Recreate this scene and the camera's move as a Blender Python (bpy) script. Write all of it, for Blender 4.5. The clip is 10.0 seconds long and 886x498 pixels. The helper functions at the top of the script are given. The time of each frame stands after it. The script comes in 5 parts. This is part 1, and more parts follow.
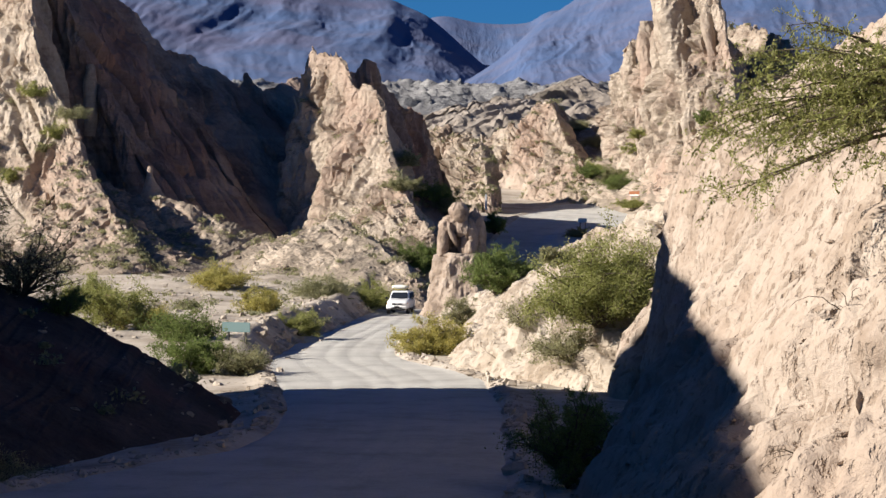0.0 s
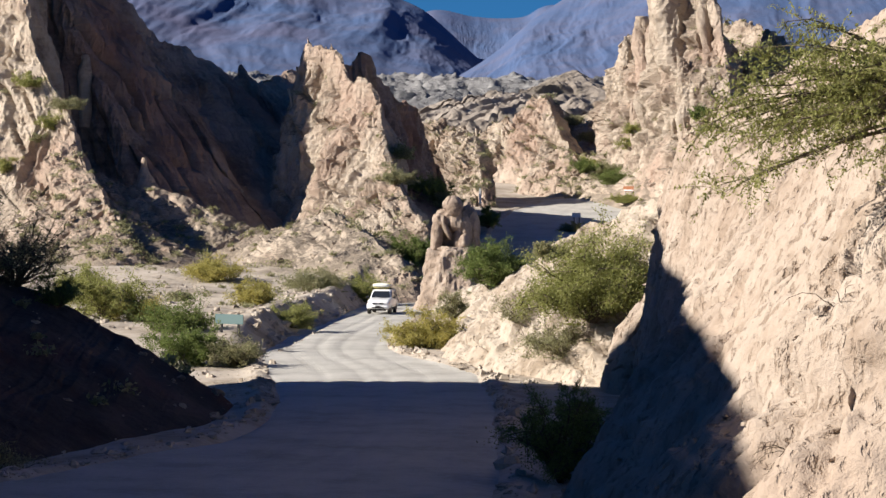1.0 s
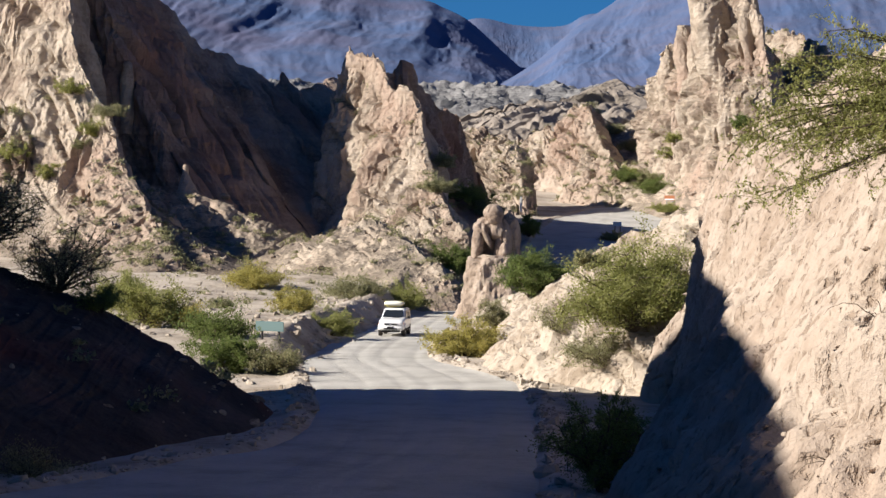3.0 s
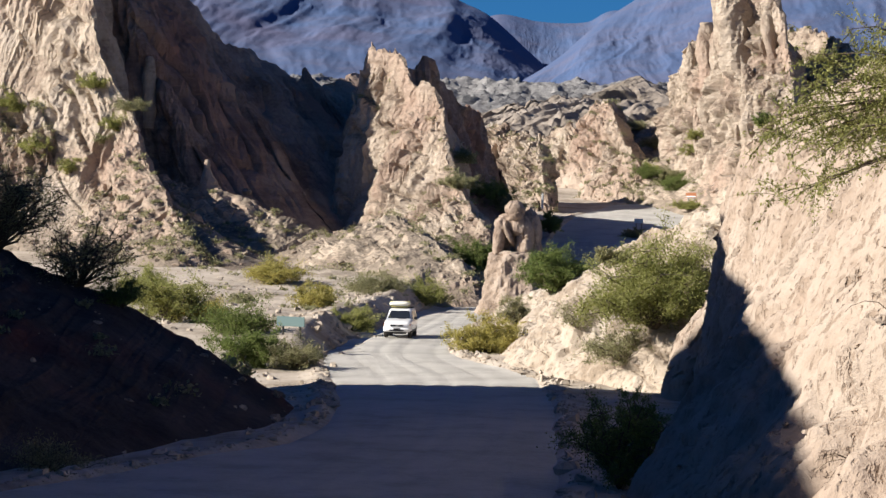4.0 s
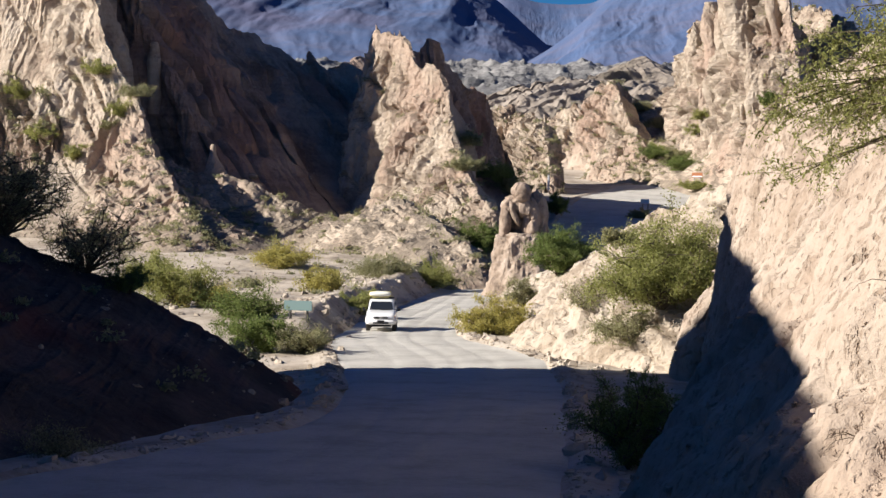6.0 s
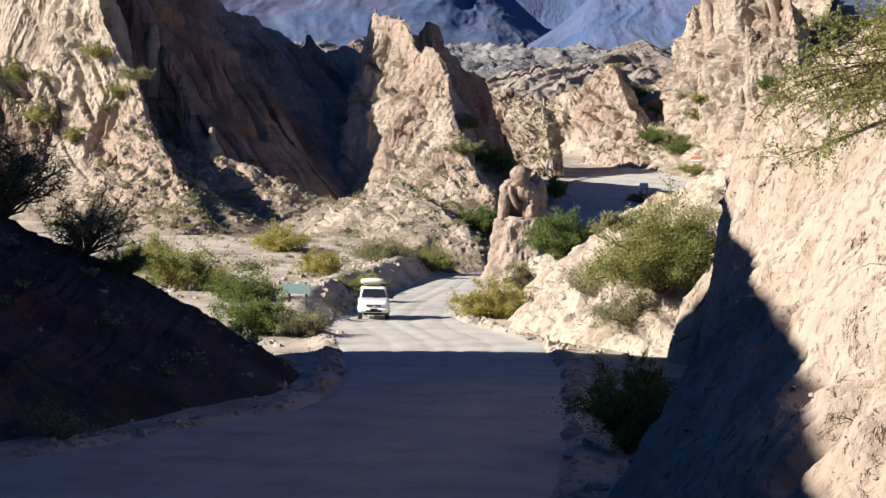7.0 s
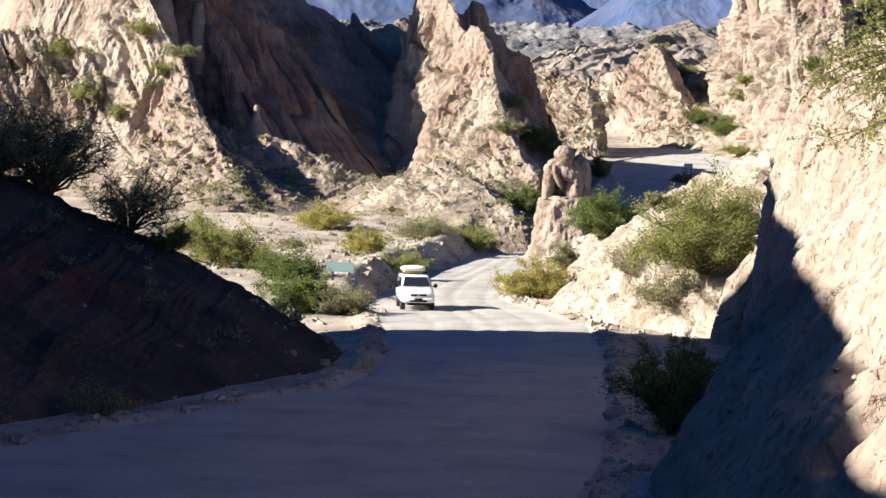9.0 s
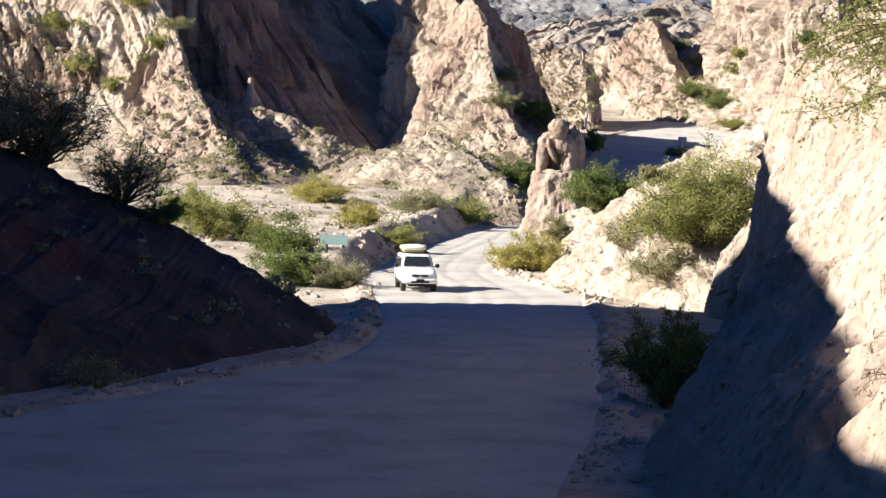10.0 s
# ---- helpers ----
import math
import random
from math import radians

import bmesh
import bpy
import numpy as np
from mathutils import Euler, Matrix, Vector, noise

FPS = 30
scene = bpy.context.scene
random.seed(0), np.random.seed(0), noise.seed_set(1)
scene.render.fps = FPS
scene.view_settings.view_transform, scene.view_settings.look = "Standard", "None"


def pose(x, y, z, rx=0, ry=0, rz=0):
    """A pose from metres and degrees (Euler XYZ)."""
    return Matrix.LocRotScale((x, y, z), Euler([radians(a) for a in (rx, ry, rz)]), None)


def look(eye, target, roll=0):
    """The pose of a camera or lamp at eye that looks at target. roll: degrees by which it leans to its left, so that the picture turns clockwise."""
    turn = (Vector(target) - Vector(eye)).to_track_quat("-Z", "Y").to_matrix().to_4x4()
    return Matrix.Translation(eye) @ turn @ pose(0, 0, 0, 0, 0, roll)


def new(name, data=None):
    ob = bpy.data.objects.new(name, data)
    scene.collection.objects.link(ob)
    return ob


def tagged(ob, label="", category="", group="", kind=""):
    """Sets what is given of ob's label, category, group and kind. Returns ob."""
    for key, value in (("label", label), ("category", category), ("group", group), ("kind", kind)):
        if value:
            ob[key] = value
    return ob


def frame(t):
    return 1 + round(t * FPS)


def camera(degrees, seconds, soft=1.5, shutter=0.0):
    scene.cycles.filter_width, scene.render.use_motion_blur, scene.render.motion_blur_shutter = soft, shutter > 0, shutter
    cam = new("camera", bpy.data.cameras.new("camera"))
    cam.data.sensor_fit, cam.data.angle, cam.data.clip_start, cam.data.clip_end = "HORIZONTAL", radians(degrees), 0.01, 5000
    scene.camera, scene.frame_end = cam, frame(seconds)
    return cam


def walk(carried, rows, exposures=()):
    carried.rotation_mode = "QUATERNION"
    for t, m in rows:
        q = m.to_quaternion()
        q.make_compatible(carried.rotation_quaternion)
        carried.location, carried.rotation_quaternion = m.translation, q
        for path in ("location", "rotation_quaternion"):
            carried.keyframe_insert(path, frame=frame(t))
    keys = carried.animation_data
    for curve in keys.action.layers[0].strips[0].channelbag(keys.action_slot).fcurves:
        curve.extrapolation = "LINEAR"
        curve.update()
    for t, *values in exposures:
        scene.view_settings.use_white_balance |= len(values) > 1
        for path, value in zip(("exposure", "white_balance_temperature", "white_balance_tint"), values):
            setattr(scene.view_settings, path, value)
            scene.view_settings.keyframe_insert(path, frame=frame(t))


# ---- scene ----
# ---------------------------------------------------------------- camera
EYE = 7.75
cam = camera(18.0, 10.0)
PATH = [
    (0.0, 0.000, -0.868, 0.000), (0.5, -0.149, -0.971, 0.312), (1.0, -0.130, -0.997, 0.460),
    (1.5, -0.035, -0.908, 0.646), (2.0, -0.078, -0.869, 0.589), (2.5, 0.158, -0.768, 0.444),
    (2.7, 0.422, -0.818, 0.522), (3.8, 1.035, -0.865, 0.990), (4.0, 1.137, -0.926, 0.999),
    (4.5, 1.359, -0.987, 0.802), (5.0, 1.229, -0.743, 0.650), (5.5, 1.400, -0.946, 0.342),
    (5.7, 1.330, -1.090, 0.345), (7.0, 1.242, -1.624, 0.521), (7.5, 1.296, -1.704, 0.629),
    (8.0, 1.511, -2.004, 0.658), (8.5, 1.729, -1.911, 0.781), (9.0, 2.129, -2.064, 0.898),
    (9.5, 2.019, -2.283, 0.952), (10.0, 1.996, -2.614, 0.994),
]
EXPOSURE = [(0.0, 0.94), (6.0, 1.0), (8.0, 1.22), (10.0, 1.45)]
walk(cam, [(t, pose(0, 0, EYE, 90 + pitch, 0, yaw) @ pose(0, 0, 0, 0, 0, roll)) for t, yaw, pitch, roll in PATH], EXPOSURE)

# ---------------------------------------------------------------- daylight
SUN_ELEVATION, SUN_AZIMUTH = 28.0, 12.0   # degrees; azimuth: how far behind the camera's left shoulder
ce, se = math.cos(radians(SUN_ELEVATION)), math.sin(radians(SUN_ELEVATION))
ca, sa = math.cos(radians(SUN_AZIMUTH)), math.sin(radians(SUN_AZIMUTH))
TO_SUN = Vector((-ca * ce, -sa * ce, se))
world = bpy.data.worlds.new("world")
world.use_nodes = True
scene.world = world
wt = world.node_tree
sky = wt.nodes.new("ShaderNodeTexSky")
sky.sky_type = "NISHITA"
sky.sun_disc = False
sky.sun_elevation = radians(SUN_ELEVATION)
sky.sun_rotation = math.atan2(TO_SUN.x, TO_SUN.y)
sky.altitude = 1800
sky.air_density, sky.dust_density, sky.ozone_density = 1.0, 0.3, 1.5
wt.nodes["Background"].inputs[1].default_value = 0.0108
deep = wt.nodes.new("ShaderNodeMix")   # the thin, deep blue air of the high desert
deep.data_type, deep.blend_type = "RGBA", "MULTIPLY"
deep.inputs["Factor"].default_value = 1.0
deep.inputs["B"].default_value = (0.4, 1.5, 3.3, 1)
wt.links.new(sky.outputs[0], deep.inputs["A"])
wt.links.new(deep.outputs["Result"], wt.nodes["Background"].inputs[0])
sun = new("sun", bpy.data.lights.new("sun", "SUN"))
sun.data.energy, sun.data.angle, sun.data.color = 5.0, radians(0.5), (1.0, 0.94, 0.87)
sun.matrix_world = look(TO_SUN * 300, (0, 0, 0))

# ---------------------------------------------------------------- materials
def material(name, colour, rough=0.9, metal=0.0):
    m = bpy.data.materials.new(name)
    m.use_nodes = True
    b = m.node_tree.nodes["Principled BSDF"]
    b.inputs["Base Color"].default_value = (*colour, 1)
    b.inputs["Roughness"].default_value = rough
    b.inputs["Metallic"].default_value = metal
    b.inputs["Specular IOR Level"].default_value = 0.2
    return m


def earth(name, dark, mid, light, scale=0.25, bump=0.5, strata=0.0, tint=None, grain=6.0, scree=None, pits=0.0, relief=0.25):
    """Weathered rock or soil: broad stains, fine grain, pebbly relief and, where asked, tilted layers."""
    m = material(name, mid, 0.95)
    t = m.node_tree
    n, l = t.nodes, t.links
    b = n["Principled BSDF"]
    b.inputs["Specular IOR Level"].default_value = 0.08
    geo = n.new("ShaderNodeNewGeometry")
    big = n.new("ShaderNodeTexNoise")
    big.inputs["Scale"].default_value, big.inputs["Detail"].default_value = scale, 6
    big.inputs["Roughness"].default_value = 0.62
    fine = n.new("ShaderNodeTexNoise")
    fine.inputs["Scale"].default_value, fine.inputs["Detail"].default_value = grain, 5
    fine.inputs["Roughness"].default_value = 0.7
    l.new(geo.outputs["Position"], big.inputs["Vector"])
    l.new(geo.outputs["Position"], fine.inputs["Vector"])
    ramp = n.new("ShaderNodeValToRGB")
    ramp.color_ramp.elements[0].position, ramp.color_ramp.elements[0].color = 0.34, (*dark, 1)
    ramp.color_ramp.elements[1].position, ramp.color_ramp.elements[1].color = 0.66, (*light, 1)
    e = ramp.color_ramp.elements.new(0.5)
    e.color = (*mid, 1)
    mix = n.new("ShaderNodeMath")
    mix.operation = "MULTIPLY_ADD"
    mix.inputs[1].default_value = 0.45
    l.new(fine.outputs["Fac"], mix.inputs[0])
    sub = n.new("ShaderNodeMath")
    sub.operation = "SUBTRACT"
    sub.inputs[1].default_value = 0.225
    l.new(big.outputs["Fac"], sub.inputs[0])
    l.new(sub.outputs[0], mix.inputs[2])
    last = mix.outputs[0]
    height = fine.outputs["Fac"]
    if strata:
        mp = n.new("ShaderNodeMapping")
        mp.inputs["Rotation"].default_value = (radians(20), radians(52), radians(15))
        mp.inputs["Scale"].default_value = (0.12, 0.12, 1.6)
        l.new(geo.outputs["Position"], mp.inputs["Vector"])
        lay = n.new("ShaderNodeTexNoise")
        lay.inputs["Scale"].default_value, lay.inputs["Detail"].default_value = 1.0, 5
        l.new(mp.outputs[0], lay.inputs["Vector"])
        ad = n.new("ShaderNodeMath")
        ad.operation = "MULTIPLY_ADD"
        ad.inputs[1].default_value = strata
        l.new(lay.outputs["Fac"], ad.inputs[0])
        s2 = n.new("ShaderNodeMath")
        s2.operation = "SUBTRACT"
        s2.inputs[1].default_value = strata * 0.5
        l.new(last, s2.inputs[0])
        l.new(s2.outputs[0], ad.inputs[2])
        last = ad.outputs[0]
        hm = n.new("ShaderNodeMath")
        hm.operation = "ADD"
        l.new(lay.outputs["Fac"], hm.inputs[0])
        l.new(fine.outputs["Fac"], hm.inputs[1])
        height = hm.outputs[0]
    if pits:
        # hollows and lodged stones, a few centimetres to a hand wide, drawn out downwards
        mp2 = n.new("ShaderNodeMapping")
        mp2.inputs["Scale"].default_value = (pits, pits, pits * 0.55)
        l.new(geo.outputs["Position"], mp2.inputs["Vector"])
        cell = n.new("ShaderNodeTexNoise")
        cell.inputs["Scale"].default_value, cell.inputs["Detail"].default_value = 1.0, 3
        cell.inputs["Roughness"].default_value = 0.6
        l.new(mp2.outputs[0], cell.inputs["Vector"])
        hole = n.new("ShaderNodeMapRange")
        hole.inputs["From Min"].default_value, hole.inputs["From Max"].default_value = 0.33, 0.45
        hole.inputs["To Min"].default_value, hole.inputs["To Max"].default_value = -0.26, 0.0
        l.new(cell.outputs["Fac"], hole.inputs["Value"])
        # the hollows' shade is also painted in, by a darker colour
        ph = n.new("ShaderNodeMath")
        ph.operation = "ADD"
        l.new(last, ph.inputs[0])
        l.new(hole.outputs[0], ph.inputs[1])
        last = ph.outputs[0]
        hh = n.new("ShaderNodeMath")
        hh.operation = "MULTIPLY_ADD"
        hh.inputs[1].default_value = 2.0
        l.new(hole.outputs[0], hh.inputs[0])
        l.new(height, hh.inputs[2])
        height = hh.outputs[0]
    l.new(last, ramp.inputs[0])
    col = ramp.outputs[0]
    if tint:
        tn = n.new("ShaderNodeTexNoise")
        tn.inputs["Scale"].default_value, tn.inputs["Detail"].default_value = scale * 0.35, 3
        l.new(geo.outputs["Position"], tn.inputs["Vector"])
        tr = n.new("ShaderNodeMapRange")
        tr.inputs["From Min"].default_value, tr.inputs["From Max"].default_value = 0.5, 0.7
        l.new(tn.outputs["Fac"], tr.inputs["Value"])
        mx = n.new("ShaderNodeMix")
        mx.data_type = "RGBA"
        l.new(tr.outputs[0], mx.inputs["Factor"])
        l.new(col, mx.inputs["A"])
        mx.inputs["B"].default_value = (*tint, 1)
        col = mx.outputs["Result"]
    if scree:
        # loose gravel lies where the slope is gentle
        sep = n.new("ShaderNodeSeparateXYZ")
        l.new(geo.outputs["True Normal"], sep.inputs[0])
        sr = n.new("ShaderNodeMapRange")
        sr.interpolation_type = "SMOOTHSTEP"
        sr.inputs["From Min"].default_value, sr.inputs["From Max"].default_value = 0.54, 0.82
        sr.inputs["To Max"].default_value = 0.85
        l.new(sep.outputs[2], sr.inputs["Value"])
        mx = n.new("ShaderNodeMix")
        mx.data_type = "RGBA"
        l.new(sr.outputs[0], mx.inputs["Factor"])
        l.new(col, mx.inputs["A"])
        sp = n.new("ShaderNodeValToRGB")
        sp.color_ramp.elements[0].position, sp.color_ramp.elements[0].color = 0.3, (*[v * 0.6 for v in scree], 1)
        sp.color_ramp.elements[1].position, sp.color_ramp.elements[1].color = 0.7, (*[v * 1.35 for v in scree], 1)
        l.new(mix.outputs[0], sp.inputs[0])
        l.new(sp.outputs[0], mx.inputs["B"])
        col = mx.outputs["Result"]
    l.new(col, b.inputs["Base Color"])
    bp = n.new("ShaderNodeBump")
    bp.inputs["Strength"].default_value, bp.inputs["Distance"].default_value = bump, relief
    l.new(height, bp.inputs["Height"])
    l.new(bp.outputs[0], b.inputs["Normal"])
    return m


def foliage(name, a, b2):
    """Small dry leaves: each one its own shade between two colours, with light passing through."""
    m = material(name, a, 0.7)
    t = m.node_tree
    n, l = t.nodes, t.links
    geo = n.new("ShaderNodeNewGeometry")
    mx = n.new("ShaderNodeMix")
    mx.data_type = "RGBA"
    mx.inputs["A"].default_value, mx.inputs["B"].default_value = (*a, 1), (*b2, 1)
    l.new(geo.outputs["Random Per Island"], mx.inputs["Factor"])
    b = n["Principled BSDF"]
    l.new(mx.outputs["Result"], b.inputs["Base Color"])
    tr = n.new("ShaderNodeBsdfTranslucent")
    l.new(mx.outputs["Result"], tr.inputs[0])
    sh = n.new("ShaderNodeMixShader")
    sh.inputs[0].default_value = 0.5
    l.new(b.outputs[0], sh.inputs[1])
    l.new(tr.outputs[0], sh.inputs[2])
    l.new(sh.outputs[0], n["Material Output"].inputs[0])
    return m


SCREE = (0.225, 0.185, 0.14)
M_ROCK = earth("pale_rock", (0.25, 0.19, 0.145), (0.40, 0.33, 0.255), (0.47, 0.395, 0.315), 0.22, 0.9, 0.3, (0.38, 0.28, 0.215), 3.0, SCREE)
# red-tinted rock with the shade of the hollow put into its colour
M_REDDISH_SHADED = earth("shaded_red_brown_rock", (0.17, 0.12, 0.095), (0.27, 0.20, 0.16), (0.36, 0.28, 0.22), 0.18, 0.9, 0.3, (0.28, 0.155, 0.115), 3.0)
M_CLIFF = earth("cliff_earth", (0.29, 0.222, 0.166), (0.375, 0.302, 0.238), (0.418, 0.345, 0.278), 0.35, 0.8, 0.0, (0.37, 0.285, 0.218), 3.2, None, 4.6, relief=0.15)
M_BANK = earth("bank_earth", (0.29, 0.232, 0.172), (0.40, 0.335, 0.262), (0.45, 0.385, 0.31), 0.4, 0.8, 0.0, None, 2.8, None, 3.0, relief=0.14)
# reddish earth, its colour lowered to deepen the shade lying on it
M_REDROCK_SHADED = earth("shaded_reddish_bank", (0.038, 0.030, 0.028), (0.063, 0.050, 0.046), (0.10, 0.077, 0.069), 0.25, 0.6, 0.0, (0.115, 0.044, 0.036), 3.0)
M_FIGURE = earth("tan_rock", (0.2, 0.147, 0.108), (0.325, 0.25, 0.192), (0.41, 0.33, 0.26), 0.6, 0.8, 0.0, None, 3.5, relief=0.15)
M_GROUND = earth("dry_ground", (0.286, 0.237, 0.182), (0.424, 0.363, 0.292), (0.506, 0.44, 0.358), 0.2, 0.5, 0.0, None, 2.0)
M_ROAD = earth("gravel_road", (0.365, 0.345, 0.305), (0.445, 0.425, 0.38), (0.5, 0.475, 0.425), 0.35, 0.3, 0.0, None, 4.0)
M_GREY = earth("grey_badlands", (0.10, 0.10, 0.10), (0.19, 0.185, 0.18), (0.29, 0.28, 0.265), 0.02, 0.6, 0.2, None, 0.2, relief=2.5)
M_BROWN = earth("brown_hills", (0.14, 0.12, 0.095), (0.23, 0.195, 0.16), (0.30, 0.26, 0.22), 0.06, 0.5, 0.0, None, 0.6)
# the haze of distance is put into the base colour as blue
M_MOUNT = earth("haze_tinted_mountain", (0.068, 0.108, 0.205), (0.084, 0.116, 0.205), (0.105, 0.122, 0.195), 0.012, 0.35, 0.0, (0.108, 0.112, 0.178), 0.06, relief=5.0)
M_LEAF = foliage("olive_leaves", (0.20, 0.215, 0.05), (0.39, 0.385, 0.15))
M_LEAF_GREEN = foliage("green_leaves", (0.105, 0.145, 0.035), (0.22, 0.265, 0.085))
M_LEAF_YELLOW = foliage("yellow_leaves", (0.33, 0.29, 0.07), (0.48, 0.43, 0.15))
M_LEAF_GREY = foliage("grey_scrub", (0.20, 0.20, 0.09), (0.37, 0.35, 0.20))
M_TWIG = material("green_twig", (0.20, 0.18, 0.085), 0.8)
M_BARK = material("bark", (0.11, 0.085, 0.06), 0.9)

# ---------------------------------------------------------------- mesh helpers
def lattice(ix, iy, iz, seed):
    h = (ix * 374761393 + iy * 668265263 + iz * 2147483647 + seed * 974634777) & 0xFFFFFFFF
    h = ((h ^ (h >> 13)) * 1274126177) & 0xFFFFFFFF
    h = ((h ^ (h >> 16)) * 2246822519) & 0xFFFFFFFF
    return ((h ^ (h >> 15)) & 0xFFFF) / 65535.0


def smooth_noise(x, y, z, seed=0):
    """Value noise, 0 to 1, on numpy arrays."""
    x, y, z = np.broadcast_arrays(np.atleast_1d(x).astype(float), np.atleast_1d(y).astype(float), np.atleast_1d(z).astype(float))
    fx, fy, fz = np.floor(x), np.floor(y), np.floor(z)
    ix, iy, iz = fx.astype(np.int64), fy.astype(np.int64), fz.astype(np.int64)
    u, v, w = x - fx, y - fy, z - fz
    u, v, w = u * u * (3 - 2 * u), v * v * (3 - 2 * v), w * w * (3 - 2 * w)
    out = 0
    for dx, wx in ((0, 1 - u), (1, u)):
        for dy, wy in ((0, 1 - v), (1, v)):
            for dz, wz in ((0, 1 - w), (1, w)):
                out = out + wx * wy * wz * lattice(ix + dx, iy + dy, iz + dz, seed)
    return out


def fbm(x, y, z, octaves=4, seed=0, gain=0.5, crest=False):
    """Layered noise about 0 (-1 to 1); crest: sharp-edged ridges, 0 to 1."""
    total, amp, norm, k = 0, 1.0, 0, 1.0
    for o in range(octaves):
        s = smooth_noise(x * k + 17.3 * o, y * k + 9.1 * o, z * k + 5.7 * o, seed + o) * 2 - 1
        total = total + amp * ((1 - np.abs(s)) if crest else s)
        norm += amp
        amp *= gain
        k *= 2.03
    return total / norm


def mesh_from(name, verts, faces, mat, smooth=False):
    """A mesh from numpy arrays; all faces have the same number of corners."""
    me = bpy.data.meshes.new(name)
    v = np.asarray(verts, np.float32).reshape(-1, 3)
    f = np.asarray(faces, np.int32)
    me.vertices.add(len(v))
    me.vertices.foreach_set("co", v.ravel())
    me.loops.add(f.size)
    me.loops.foreach_set("vertex_index", f.ravel())
    me.polygons.add(len(f))
    me.polygons.foreach_set("loop_start", np.arange(0, f.size, f.shape[1], dtype=np.int32))
    me.polygons.foreach_set("loop_total", np.full(len(f), f.shape[1], np.int32))
    me.update(calc_edges=True)
    me.validate()
    for m in mat if isinstance(mat, (list, tuple)) else [mat]:
        me.materials.append(m)
    me.polygons.foreach_set("use_smooth", np.full(len(f), smooth))
    return me


def grid_faces(nu, nv, closed=False):
    i, j = np.meshgrid(np.arange(nu - 1), np.arange(nv if closed else nv - 1), indexing="ij")
    k = (j + 1) % nv
    return np.stack([i * nv + j, (i + 1) * nv + j, (i + 1) * nv + k, i * nv + k], -1).reshape(-1, 4)


def grid_normals(p):
    n = np.cross(np.gradient(p, axis=0), np.gradient(p, axis=1))
    return n / np.maximum(np.linalg.norm(n, axis=2, keepdims=True), 1e-9)


def part(name, me, parent, label="", m=None):
    """Links a mesh (or a bmesh's mesh) as one part under a thing or another part."""
    ob = new(name, me)
    ob.parent = parent
    if m is not None:
        ob.matrix_basis = m
    return tagged(ob, label)


def spline(points, n, marks=None):
    """n points along a smooth line through the given ones, evenly spaced; or, with marks, values given at those points."""
    p = np.array(points, float)
    q = np.vstack([2 * p[0] - p[1], p, 2 * p[-1] - p[-2]])
    out = []
    for i in range(1, len(q) - 2):
        t = np.linspace(0, 1, 24, endpoint=False)[:, None]
        a, b, c, d = q[i - 1], q[i], q[i + 1], q[i + 2]
        out.append(0.5 * (2 * b + (c - a) * t + (2 * a - 5 * b + 4 * c - d) * t ** 2 + (3 * b - a - 3 * c + d) * t ** 3))
    out = np.vstack(out + [p[-1:]])
    s = np.r_[0, np.cumsum(np.linalg.norm(np.diff(out, axis=0), axis=1))]
    u = np.linspace(0, s[-1], n)
    if marks:
        return np.interp(u, s[::24], np.asarray(marks, float))
    return np.stack([np.interp(u, s, out[:, i]) for i in range(out.shape[1])], 1)


# ---------------------------------------------------------------- lie of the land
ROAD = [(-8, -30), (-9, 20), (-9, 52), (-6.0, 70), (-4.2, 79), (-2.6, 88), (-2.0, 97), (-2.0, 107), (-2.9, 124), (-5.3, 142), (-5.2, 162), (-3.4, 190), (-1.4, 212), (2.5, 240), (8.5, 268), (13.5, 300), (19, 330), (30, 362)]
ROAD_LINE = spline(ROAD, 500)
ROAD_HALF = np.interp(ROAD_LINE[:, 1], [0, 52, 70, 79, 88, 97, 107, 124, 145, 170, 200, 250, 300, 370], [9, 9.5, 7.5, 6.2, 4.6, 4.1, 4.15, 4.6, 3.0, 2.7, 2.6, 3.4, 6.5, 6.5])


def road_offset(x, y):
    """Distance from the road's edge (minus: on the road)."""
    cx = np.interp(y, ROAD_LINE[:, 1], ROAD_LINE[:, 0])
    return np.abs(x - cx) - np.interp(y, ROAD_LINE[:, 1], ROAD_HALF)


def step(v, a, b):
    t = np.clip((v - a) / (b - a), 0, 1)
    return t * t * (3 - 2 * t)


def ground(x, y):
    """Height of the ground."""
    x, y = np.asarray(x, float), np.asarray(y, float)
    z = np.interp(y, [-60, 0, 15, 45, 60, 205, 240, 275, 310, 345, 420, 700, 1000, 1700, 4900], [9, 6.0, 4.6, 0.3, 0, 0, 1.3, 3.6, 6.6, 8.4, 13, 24, 30, 40, 60])
    off = road_offset(x, y)
    away = step(off, 0.3, 5.0)
    left = step(-x, 2, 4) * step(y, 128, 150) * (1 - step(y, 245, 300))
    z = z + step(off, 0.1, 1.7) * left * (1.1 + 0.55 * step(y, 175, 215))
    z = z + 0.22 * np.exp(-((off - 0.5) / 0.45) ** 2) * step(y, 60, 80) * (0.6 + 0.8 * smooth_noise(x * 0.6, y * 0.35, 0, 5))
    z = z + away * (0.55 * fbm(x * 0.09, y * 0.06, 0, 4, 3) + 0.14 * fbm(x * 0.7, y * 0.5, 0, 3, 8))
    z = z + 0.012 * fbm(x * 0.5, y * 0.2, 0, 3, 9)
    z = z + left * 0.3 * np.exp(-((off - 1.8) / 1.0) ** 2) * (0.5 + smooth_noise(x * 0.3, y * 0.22, 0, 6))
    return z


SLOPES = []


